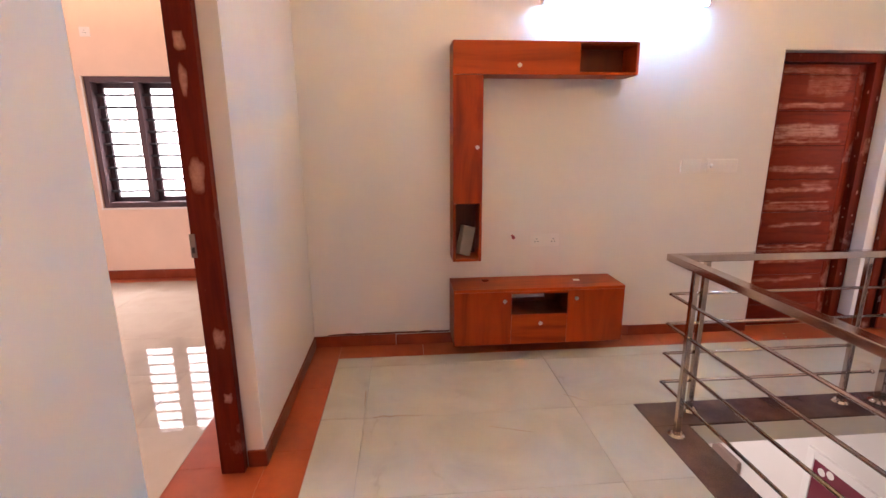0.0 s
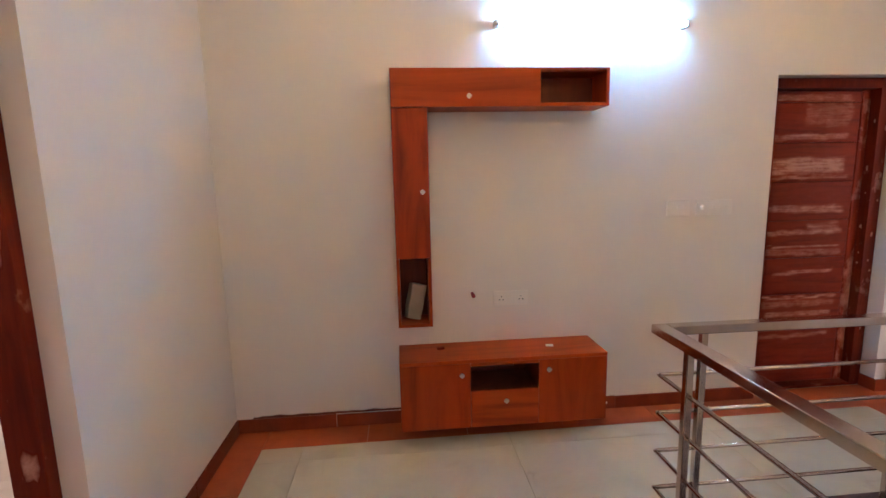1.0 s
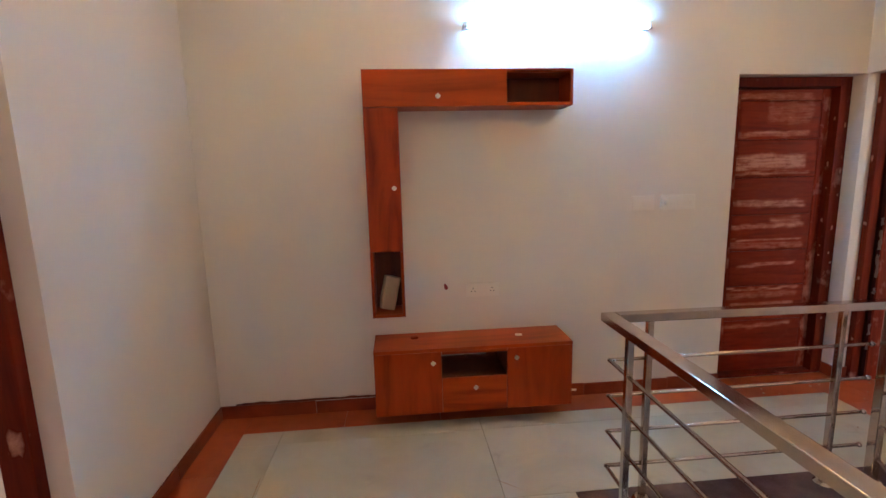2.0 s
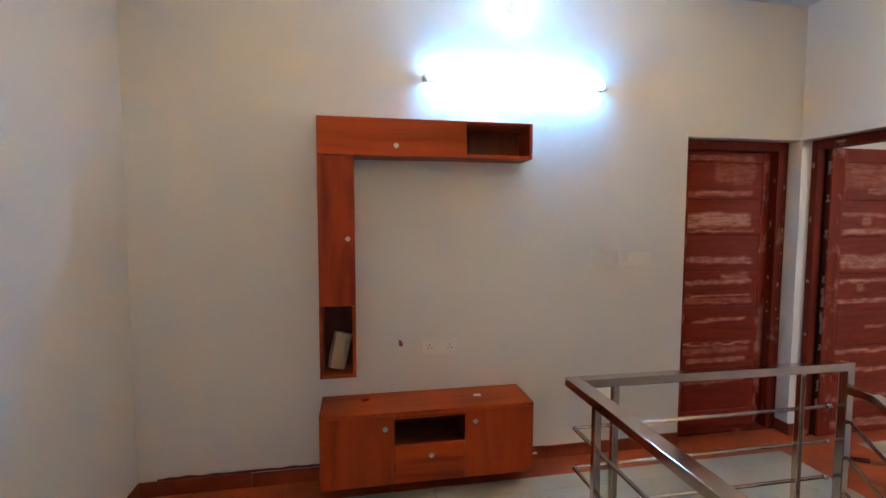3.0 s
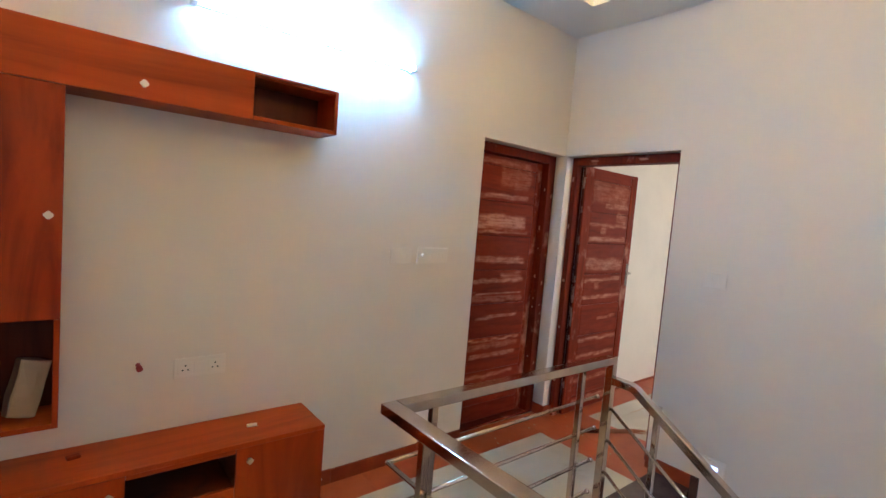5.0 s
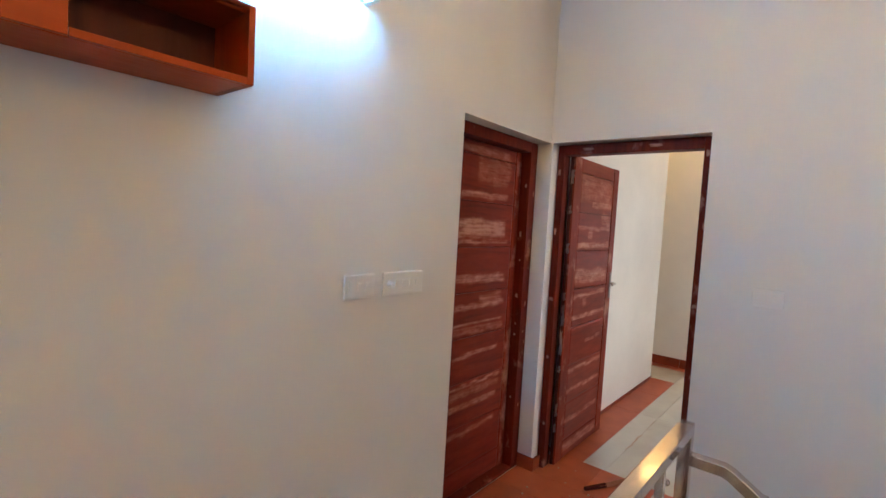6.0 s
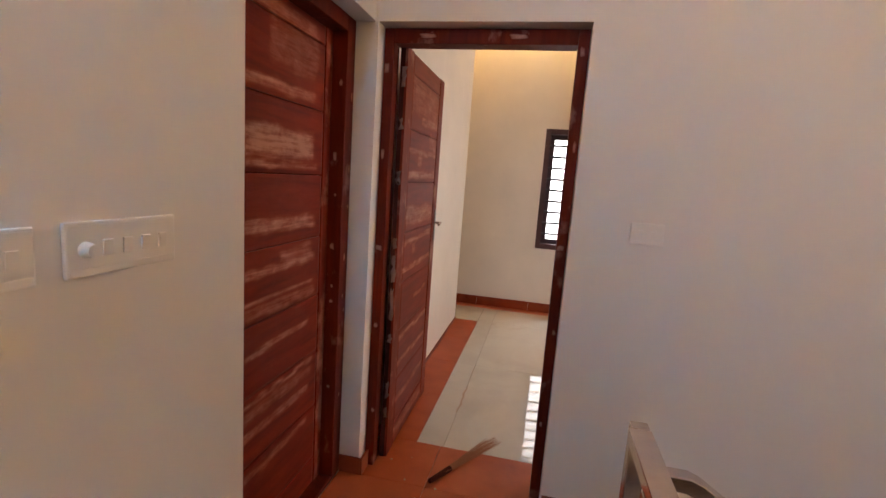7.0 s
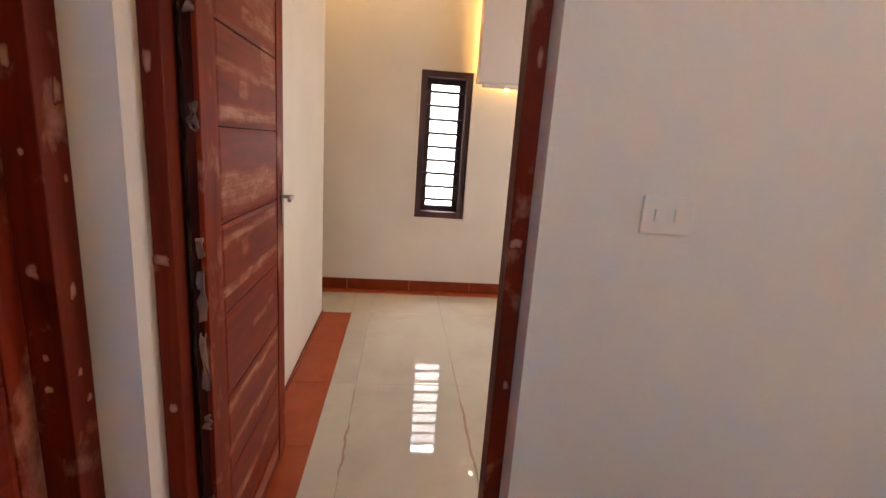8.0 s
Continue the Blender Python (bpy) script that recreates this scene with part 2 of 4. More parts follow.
TUBE = glow("tube_glass", (0.24, 0.58, 1.0), 112)
BULB = glow("bulb_glass", (0.50, 0.80, 1.0), 60)
COVE = glow("warm_led_strip", (1.0, 0.66, 0.24), 72)
COVE2 = glow("warm_led_strip_hall", (1.0, 0.60, 0.18), 15)
COVE3 = glow("warm_led_strip_bedroom", (1.0, 0.66, 0.36), 9)
SPOT = glow("spot_lens", (1.0, 0.72, 0.35), 25)
STEPLED = glow("step_led", (0.36, 0.50, 1.0), 3.2)
DAY = glow("daylight_haze", (1.0, 0.99, 0.92), 4.3)


# ---- mesh helpers ----
def link(name, bm, material, parent=None, label="", smooth=False):
    me = bpy.data.meshes.new(name)
    bmesh.ops.recalc_face_normals(bm, faces=bm.faces)
    bm.to_mesh(me)
    bm.free()
    if smooth:
        me.polygons.foreach_set("use_smooth", [True] * len(me.polygons))
    for m in material if isinstance(material, (list, tuple)) else (material,):
        me.materials.append(m)
    ob = new(name, me)
    if parent is not None:
        ob.parent = parent
    if label:
        ob["label"] = label
    return ob


def part(name, bm, material, parent, label="", smooth=False):
    return link(name, bm, material, parent, label, smooth)


def box(x0, x1, y0, y1, z0, z1, bevel=0.0, bm=None):
    out = bm if bm is not None else bmesh.new()
    m = Matrix.Translation(((x0 + x1) / 2, (y0 + y1) / 2, (z0 + z1) / 2)) @ Matrix.Diagonal((abs(x1 - x0), abs(y1 - y0), abs(z1 - z0), 1))
    made = bmesh.ops.create_cube(out, size=1, matrix=m)
    if bevel:
        edges = {e for v in made["verts"] for e in v.link_edges}
        bmesh.ops.bevel(out, geom=list(edges), offset=bevel, segments=2, affect="EDGES", profile=0.6)
    return out


def boxes(*rows, bevel=0.0):
    bm = bmesh.new()
    for row in rows:
        box(*row, bevel=bevel, bm=bm)
    return bm


def rod(a, b, radius, segments=12, bm=None, top=None):
    out = bm if bm is not None else bmesh.new()
    a, b = Vector(a), Vector(b)
    turn = (b - a).to_track_quat("Z", "Y").to_matrix().to_4x4()
    m = Matrix.Translation((a + b) / 2) @ turn
    bmesh.ops.create_cone(out, cap_ends=True, segments=segments, radius1=radius, radius2=radius if top is None else top, depth=(b - a).length, matrix=m)
    return out


def beam(a, b, wide, high, bevel=0.003, bm=None):
    """A rectangular tube from a to b; high is measured square to it in the upright plane."""
    out = bm if bm is not None else bmesh.new()
    a, b = Vector(a), Vector(b)
    d = (b - a).normalized()
    side = d.cross(Vector((0, 0, 1))).normalized() if abs(d.z) < 0.99 else Vector((1, 0, 0))
    up = side.cross(d)
    rot = Matrix((side, d, up)).transposed().to_4x4()
    m = Matrix.Translation((a + b) / 2) @ rot @ Matrix.Diagonal((wide, (b - a).length, high, 1))
    made = bmesh.ops.create_cube(out, size=1, matrix=m)
    if bevel:
        bmesh.ops.bevel(out, geom=list({e for v in made["verts"] for e in v.link_edges}), offset=bevel, segments=2, affect="EDGES", profile=0.6)
    return out


def ball(c, r, bm=None, squash=1.0, seg=16):
    out = bm if bm is not None else bmesh.new()
    bmesh.ops.create_uvsphere(out, u_segments=seg, v_segments=seg // 2, radius=r, matrix=Matrix.Translation(c) @ Matrix.Diagonal((1, 1, squash, 1)))
    return out


def empty(name, label="", category="", group="", kind="", at=(0, 0, 0)):
    ob = new(name)
    ob.location = at
    return tagged(ob, label, category, group, kind)


def structure(name, bm, material, label, category):
    return tagged(link(name, bm, material), label, category, kind="structure")


# ---- plan ----
R = 4.258            # wall with the hall door
TOP = 3.0            # lower ceiling
ROOF = 3.35
BACK = -5.0
LOW = -3.35          # floor below the stairs
D1 = (3.373, 4.252)  # opening of the closed door
D2 = (-0.888, -0.012)
D3 = (-2.18, -1.29)
HEAD = 2.10
FAR = 7.65           # hall end wall
BED_Y = 2.0

# ---- walls ----
structure("wall_north", boxes(
    (0, D1[0], 0, 0.2, -0.1, ROOF), (D1[0], R, 0, 0.2, HEAD, ROOF)), WALL,
    "off-white painted wall behind the television unit", "wall")
structure("wall_east", boxes(
    (R, R + 0.18, D2[1], 0.2, -0.1, ROOF), (R, R + 0.18, D2[0], D2[1], HEAD, ROOF), (R, R + 0.18, BACK, D2[0], LOW, ROOF)), WALL,
    "off-white painted wall beside the stairs with a door opening", "wall")
structure("wall_west", boxes(
    (-0.18, 0, D3[1], BED_Y, -0.1, ROOF), (-0.18, 0, D3[0], D3[1], HEAD, ROOF), (-0.18, 0, BACK, D3[0], -0.1, ROOF)), WALL,
    "off-white painted side wall with a bedroom door opening", "wall")
# unseen wall; its opening is added for the south fill lamp
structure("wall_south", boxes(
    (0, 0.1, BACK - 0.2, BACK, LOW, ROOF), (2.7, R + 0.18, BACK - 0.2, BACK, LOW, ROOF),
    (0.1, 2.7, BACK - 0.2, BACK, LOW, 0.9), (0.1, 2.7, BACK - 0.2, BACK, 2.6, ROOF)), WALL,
    "off-white painted wall with an added opening for the fill lamp", "wall")
# unseen dark sheet added to close off behind the shut door
structure("backing_north", boxes((D1[0] - 0.1, R + 0.1, 0.32, 0.36, 0, 2.3)), DARKGAP, "unseen dark sheet added behind the shut door", "backing")

# ceiling with a stepped tray
CX, CY = 3.868, -0.39
bm = boxes((-0.18, 0.42, BACK, 0.1, TOP, TOP + 0.07), (CX, R + 0.1, BACK, 0.1, TOP, TOP + 0.07),
           (0.42, CX, CY, 0.1, TOP, TOP + 0.07), (0.42, CX, BACK, -4.3, TOP, TOP + 0.07),
           (-0.18, R + 0.1, BACK, 0.1, TOP + 0.19, ROOF))
structure("ceiling", bm, CEIL, "white false ceiling with a recessed tray and hidden warm strip light", "ceiling")
cove = empty("cove_light", "warm yellow strip light hidden in the ceiling tray", "strip light")
for a in ((0.36, CX + 0.06, CY + 0.05, CY + 0.065), (0.36, CX + 0.06, -4.365, -4.35)):
    part("led_strip", box(*a, TOP + 0.085, TOP + 0.10), COVE, cove)
for a in ((CX + 0.05, CX + 0.065, -4.35, CY + 0.05), (0.355, 0.37, -4.35, CY + 0.05)):
    part("led_strip", box(*a, TOP + 0.085, TOP + 0.10), COVE, cove)

# slab and well
structure("floor_slab", boxes(
    (-0.18, 2.17, BACK, 0.0, -0.13, -0.012), (2.17, R, -1.165, 0.0, -0.13, -0.012),
    (D1[0], R, 0.0, 0.32, -0.13, -0.012), (R, 4.66, D2[0] - 0.1, 0.2, -0.13, -0.012)), SLAB,
    "plastered concrete floor slab round the stair well", "slab")

# hall behind the open door
HY = 0.03
structure("hall_wall_north", boxes((R + 0.18, 6.97, HY, HY + 0.2, -0.1, ROOF)), CREAM, "bright cream painted hall wall", "wall")
WY0, WY1, WZ0, WZ1 = -1.180, -0.712, 0.736, 2.07
structure("hall_wall_east", boxes(
    (FAR, FAR + 0.22, WY1, 2.4, -0.1, ROOF), (FAR, FAR + 0.22, -3.2, WY0, -0.1, ROOF),
    (FAR, FAR + 0.22, WY0, WY1, -0.1, WZ0), (FAR, FAR + 0.22, WY0, WY1, WZ1, ROOF)), CREAM,
    "cream painted hall end wall with a narrow window", "wall")
structure("hall_wall_south", boxes((R + 0.18, 5.3, -3.4, -3.2, -0.1, ROOF), (6.7, FAR + 0.22, -3.4, -3.2, -0.1, ROOF),
    (5.3, 6.7, -3.4, -3.2, -0.1, 0.95), (5.3, 6.7, -3.4, -3.2, 2.25, ROOF)), CREAM, "cream painted hall side wall", "wall")
structure("hall_wall_recess", boxes((6.77, 6.97, HY + 0.2, 2.4, -0.1, ROOF), (6.77, FAR + 0.22, 2.4, 2.6, -0.1, ROOF)), CREAM,
    "cream painted walls of the hall recess", "wall")
structure("hall_ceiling", boxes((R + 0.18, FAR + 0.2, -3.2, 2.4, TOP + 0.1, ROOF)), CEIL, "white painted hall ceiling", "ceiling")
structure("hall_floor_slab", boxes((R + 0.18, FAR, -3.2, 2.4, -0.13, -0.012)), GROUT, "tile bed of the hall floor", "slab")

# bedroom
BX = BED_X
structure("bedroom_wall_north", boxes(
    (BX, -2.53, BED_Y, BED_Y + 0.22, -0.1, ROOF), (-1.55, 0, BED_Y, BED_Y + 0.22, -0.1, ROOF),
    (-2.53, -1.55, BED_Y, BED_Y + 0.22, -0.1, 0.80), (-2.53, -1.55, BED_Y, BED_Y + 0.22, 2.145, ROOF)), PEACH,
    "peach painted bedroom wall with a barred window", "wall")
# the west opening is added for the bedroom fill lamp
structure("bedroom_wall_west", boxes((BX - 0.2, BX, -3.4, -1.7, -0.1, ROOF), (BX - 0.2, BX, -0.3, BED_Y + 0.22, -0.1, ROOF),
    (BX - 0.2, BX, -1.7, -0.3, -0.1, 0.95), (BX - 0.2, BX, -1.7, -0.3, 2.25, ROOF)), PEACH, "peach painted bedroom side wall", "wall")
structure("bedroom_wall_south", boxes((BX - 0.2, -0.18, -3.6, -3.4, -0.1, ROOF)), PEACH, "peach painted bedroom back wall", "wall")
structure("bedroom_ceiling", boxes((BX, -0.18, -3.4, BED_Y, TOP + 0.1, ROOF)), CEIL, "white painted bedroom ceiling", "ceiling")
structure("bedroom_floor_slab", boxes((BX, -0.18, -3.4, BED_Y, -0.13, -0.012)), GROUT, "tile bed of the bedroom floor", "slab")

# storey below
structure("lower_floor", boxes((-1.0, R + 1.4, BACK, 3.0, LOW - 0.1, LOW)), MARBLE, "pale polished floor of the storey below", "floor")
structure("lower_wall_east", boxes((R, R + 0.18, D2[0], 3.0, LOW, -0.13)), WALL, "cream painted wall of the storey below", "wall")
structure("lower_wall_north", boxes((-1.0, R, 3.0, 3.2, LOW, -0.13)), WALL, "cream painted end wall of the storey below", "wall")
structure("lower_wall_west", boxes((-1.2, -1.0, BACK, 3.2, LOW, -0.13)), WALL, "cream painted side wall of the storey below", "wall")
structure("lower_ceiling", boxes((-1.0, R, 0.0, 3.0, -0.13, -0.1)), CEIL, "white ceiling of the storey below", "ceiling")


# ---- skirting ----
def skirting(name, rows, label="red-brown tile skirting along the wall foot"):
    ob = empty(name, label, "skirting", kind="structure")
    for row in rows:
        part("skirting_tile", box(*row, bevel=0.002), SKIRT, ob)
    return ob


SK = 0.085
rows = []
x = 0.0
while x < D1[0] - 0.02:
    rows.append((x + 0.001, min(x + 0.6, D1[0]) - 0.001, -0.012, -0.0005, 0.0, SK + 0.004 * math.sin(x * 7)))
    x += 0.6
skirting("baseboard_north", rows)
rows = []
y = -0.013
while y > D3[1] + 0.02:
    rows.append((0.0005, 0.012, max(y - 0.6, D3[1]) + 0.001, y - 0.001, 0.0, SK))
    y -= 0.6
rows.append((-0.075, 0.012, D3[1] - 0.012, D3[1] - 0.0005, 0.0, SK))
y = D3[0]
while y > BACK + 0.1:
    rows.append((0.0005, 0.012, max(y - 0.6, BACK) + 0.001, y - 0.001, 0.0, SK))
    y -= 0.6
skirting("baseboard_west", rows)
skirting("baseboard_pier", [(R - 0.012, R - 0.0005, D2[1] - 0.010, 0.095, 0.0, SK), (R - 0.012, R + 0.079, D2[1] - 0.022, D2[1] - 0.0105, 0.0, SK)])
skirting("baseboard_east", [(R - 0.012, R - 0.0005, -1.182, D2[0] - 0.005, 0.0, SK)])
rows = []
y = 2.3
while y > -3.2:
    rows.append((FAR - 0.012, FAR - 0.0005, y - 0.598, y, 0.0, 0.105))
    y -= 0.6
skirting("baseboard_hall_end", rows)
rows = []
x = R + 0.2
while x < 6.9:
    rows.append((x, min(x + 0.598, 6.97), HY - 0.012, HY - 0.0005, 0.0, 0.02))
    x += 0.6
skirting("baseboard_hall_side", rows)
rows = []
x = BX
while x < -0.2:
    rows.append((x, min(x + 0.598, -0.18), BED_Y - 0.012, BED_Y - 0.0005, 0.0, 0.105))
    x += 0.6
skirting("baseboard_bedroom", rows)


# ---- television wall unit ----
def knob(x, y, z, parent):
    bm = bmesh.new()
    rod((x, y, z), (x, y - 0.012, z), 0.006, 10, bm)
    b = bmesh.ops.create_cube(bm, size=1, matrix=Matrix.Translation((x, y - 0.018, z)) @ Matrix.Rotation(radians(45), 4, "Y") @ Matrix.Diagonal((0.024, 0.012, 0.024, 1)))
    bmesh.ops.bevel(bm, geom=list({e for v in b["verts"] for e in v.link_edges}), offset=0.003, segments=2, affect="EDGES")
    part("knob", bm, CHROME, parent, "square brushed metal knob set as a diamond")


UX0, UX1, UXI = 1.008, 2.208, 1.203
UZ0, UZI, UZN, UZ1 = 0.683, 1.897, 1.079, 2.098
UY = -0.209
T = 0.018
unit = empty("tv_wall_unit", "orange-brown teak laminate inverted-L wall unit with two open niches", "wall unit")
B = 0.0015
part("side_panel", box(UX0, UX0 + T, UY + 0.016, -0.002, UZ0, UZ1, B), TEAK_V, unit)
part("side_panel", box(UXI - T, UXI, UY + 0.016, -0.002, UZ0, UZI, B), TEAK_V, unit)
part("top_panel", box(UX0 + T, UX1 - T, UY + 0.016, -0.002, UZ1 - T, UZ1, B), TEAK_H, unit)
part("lower_panel", box(UXI, UX1 - T, UY + 0.016, -0.002, UZI, UZI + T, B), TEAK_H, unit)
part("end_panel", box(UX1 - T, UX1, UY, -0.002, UZI, UZ1, B), TEAK_V, unit)
part("bottom_panel", box(UX0 + T, UXI - T, UY, -0.002, UZ0, UZ0 + T, B), TEAK_H, unit)
part("niche_shelf", box(UX0 + T, UXI - T, UY + 0.017, -0.002, UZN, UZN + T, B), TEAK_H, unit)
part("niche_divider", box(1.822 - T, 1.822, UY + 0.017, -0.002, UZI + T, UZ1 - T, B), TEAK_V, unit)
part("back_panel", box(UX0 + T, UXI - T, -0.014, -0.002, UZ0 + T, UZ1 - T), TEAK_SHADE, unit)
part("back_panel", box(UXI - T, UX1 - T, -0.014, -0.002, UZI + T, UZ1 - T), TEAK_SHADE, unit)
d = part("door", box(UX0 + 0.001, 1.822, UY, UY + 0.015, UZI + 0.001, UZ1, B), TEAK_H, unit, "level cupboard door of teak laminate")
knob(1.427, UY, 1.951, d)
d = part("door", box(UX0 + 0.001, UXI, UY, UY + 0.015, UZN + 0.002, UZI - 0.002, B), TEAK_V, unit, "tall cupboard door of teak laminate")
knob(1.165, UY, 1.449, d)
part("edge_strip", box(UX0, UX0 + T, UY, UY + 0.015, UZ0, UZN, B), TEAK_V, unit)
part("edge_strip", box(UXI - T, UXI, UY, UY + 0.015, UZ0, UZN, B), TEAK_V, unit)
part("edge_strip", box(1.8235, UX1 - T, UY, UY + 0.015, UZ1 - 0.012, UZ1, B), TEAK_H, unit)
part("edge_strip", box(1.8235, UX1 - T, UY, UY + 0.015, UZI, UZI + T, B), TEAK_H, unit)

# foam block leaning in the niche
bm = box(-0.045, 0.045, -0.03, 0.03, 0, 0.205, 0.008)
bmesh.ops.subdivide_edges(bm, edges=bm.edges[:], cuts=2, use_grid_fill=True)
for vert in bm.verts:
    vert.co += Vector((noise.noise(vert.co * 22), noise.noise(vert.co * 22 + Vector((9, 0, 0))), noise.noise(vert.co * 22 + Vector((0, 7, 0))))) * 0.006
foam = tagged(link("foam_block", bm, FOAM), "crumpled off-white packing foam block leaning in the niche", "foam block")
foam.matrix_world = pose(1.090, -0.10, UZ0 + T + 0.006, -6, 14, 18)

# console
KX0, KX1, KZ0, KZ1, KY = 1.004, 2.203, 0.100, 0.507, -0.300
con = empty("tv_console", "low teak laminate television console with two doors and a drawer", "console")
part("top", box(KX0, KX1, KY, -0.002, KZ1 - 0.02, KZ1, B), TEAK_H, con)
part("side_panel", box(KX0, KX0 + T, KY + 0.017, -0.002, KZ0, KZ1 - 0.02, B), TEAK_V, con)
part("side_panel", box(KX1 - T, KX1, KY + 0.017, -0.002, KZ0, KZ1 - 0.02, B), TEAK_V, con)
part("bottom_panel", box(KX0 + T, KX1 - T, KY + 0.017, -0.002, KZ0, KZ0 + T, B), TEAK_H, con)
part("divider", box(1.404 - T, 1.404, KY + 0.017, -0.002, KZ0 + T, KZ1 - 0.02, B), TEAK_SHADE, con)
part("divider", box(1.798, 1.798 + T, KY + 0.017, -0.002, KZ0 + T, KZ1 - 0.02, B), TEAK_SHADE, con)
part("niche_shelf", box(1.404, 1.798, KY + 0.017, -0.002, 0.318 - T, 0.318, B), TEAK_SHADE, con)
part("back_panel", box(KX0 + T, 1.404 - T, -0.02, -0.002, KZ0 + T, KZ1 - 0.02), TEAK_SHADE, con)
part("back_panel", box(1.404, 1.72, -0.02, -0.002, KZ0 + T, 0.340), TEAK_SHADE, con)
part("back_panel", box(1.7205, 1.798, -0.02, -0.002, KZ0 + T, KZ1 - 0.02), TEAK_SHADE, con)
d = part("door", box(KX0 + 0.001, 1.403, KY, KY + 0.016, KZ0, KZ1 - 0.022, B), TEAK_V, con)
knob(1.352, KY, 0.424, d)
d = part("door", box(1.799, KX1 - 0.001, KY, KY + 0.016, KZ0, KZ1 - 0.022, B), TEAK_V, con)
knob(1.853, KY, 0.430, d)
d = part("drawer", box(1.405, 1.797, KY, KY + 0.016, KZ0, 0.317, B), TEAK_H, con, "shallow drawer of teak laminate")
knob(1.605, KY, 0.257, d)
part("niche_rail", box(1.405, 1.797, KY + 0.002, KY + 0.016, 0.466, KZ1 - 0.022, B), TEAK_H, con)

bm = box(-0.022, 0.022, -0.014, 0.014, 0, 0.012, 0.004)
tagged(link("wood_scrap", bm, DOOR_STILE), "small red-brown wood scrap lying on the console", "scrap").matrix_world = pose(1.251, -0.105, KZ1, 0, 0, 12)
bm = box(-0.022, 0.022, -0.012, 0.012, 0, 0.008, 0.003)
tagged(link("plastic_scrap", bm, PLASTIC), "small white plastic scrap lying on the console", "scrap").matrix_world = pose(1.906, -0.15, KZ1, 0, 0, -8)


# ---- electrical fittings ----
def plate(name, m, w, h, label, category, kinds):
    ob = empty(name, label, category)
    ob.matrix_world = m
    part("back_plate", box(-w / 2, w / 2, -0.009, 0, -h / 2, h / 2, 0.0035), PLASTIC, ob)
    for z in (h / 2 - 0.011, -h / 2 + 0.011):
        part("cover_strip", box(-w / 2 + 0.006, w / 2 - 0.006, -0.0102, -0.009, z - 0.005, z + 0.005, 0.0004), PLASTIC, ob)
    n = len(kinds)
    step = (w - 0.03) / max(n, 1)
    for i, kind in enumerate(kinds):
        cx = -w / 2 + 0.015 + step * (i + 0.5)
        if kind == "switch":
            b = box(cx - 0.0095, cx + 0.0095, -0.0115, -0.009, -0.0145, 0.0145, 0.001)
            for vert in b.verts:
                if vert.co.z > 0 and vert.co.y < -0.0105:
                    vert.co.y -= 0.002
            part("switch_rocker", b, PLASTIC, ob)
        elif kind == "dial":
            kb = part("fan_dial", rod((cx, -0.009, 0), (cx, -0.028, 0), 0.0145, 20, None, 0.011), PLASTIC, ob, "round white fan regulator knob")
        elif kind == "socket":
            s = part("socket_face", box(cx - 0.03, cx + 0.03, -0.012, -0.009, -0.026, 0.026, 0.001), PLASTIC, ob)
            for dx, dz in ((0, 0.012), (-0.011, -0.008), (0.011, -0.008)):
                part("socket_hole", rod((cx + dx, -0.0122, dz), (cx + dx, -0.0135, dz), 0.0038, 10), PLASTIC_D, s)
        else:
            part("blank_insert", box(cx - step * 0.43, cx + step * 0.43, -0.0125, -0.009, -0.024, 0.024, 0.001), PLASTIC, ob)
    return ob


plate("switch_panel", pose(2.767, 0, 1.302), 0.150, 0.095, "white plastic panel of small switches on the wall", "switch panel", ("blank", "switch", "switch"))
plate("switch_panel", pose(3.006, 0, 1.302), 0.236, 0.098, "white plastic switch panel with a round fan dial", "switch panel", ("dial", "switch", "switch", "switch", "switch"))
plate("socket_panel", pose(1.705, 0, 0.777), 0.215, 0.092, "white plastic double socket plate above the console", "socket", ("socket", "blank", "socket"))
plate("switch_panel", pose(R, -1.183, 1.30, 0, 0, -90), 0.125, 0.088, "white plastic two-switch panel beside the hall door", "switch panel", ("switch", "switch"))
sl = plate("step_light", pose(R, -1.30, 0.185, 0, 0, -90), 0.13, 0.105, "white recessed step light with a lit blue-white lens", "step light", ())
part("lens", box(-0.024, 0.024, -0.017, -0.010, -0.012, 0.010, 0.003), STEPLED, sl, "glowing blue-white lens")
plate("socket_panel", pose(-2.43, BED_Y, 2.56), 0.10, 0.09, "white plastic socket plate high on the bedroom wall", "socket", ("socket",))

wire = empty("wire_stub", "short red insulated wire stub poking out of the wall", "wire")
bm = rod((1.462, 0, 0.818), (1.464, -0.03, 0.812), 0.009, 10)
rod((1.464, -0.03, 0.812), (1.466, -0.044, 0.806), 0.012, 10, bm)
part("insulation", bm, RED, wire)
part("conduit_ring", rod((1.458, 0, 0.819), (1.459, -0.004, 0.818), 0.012, 14), PLASTIC, wire)

tube = empty("tube_light", "lit cool-white tube light on a slim batten above the wall unit", "tube light")
part("batten", box(1.61, 2.735, -0.020, -0.002, 2.361, 2.379, 0.002), PLASTIC, tube)
part("tube", rod((1.625, -0.062, 2.370), (2.72, -0.062, 2.370), 0.016, 16), TUBE, tube, "glowing blue-white glass tube", True)
for x0, x1 in ((1.600, 1.625), (2.72, 2.745)):
    part("end_cap", box(x0, x1, -0.079, -0.002, 2.354, 2.386, 0.004), PLASTIC, tube)

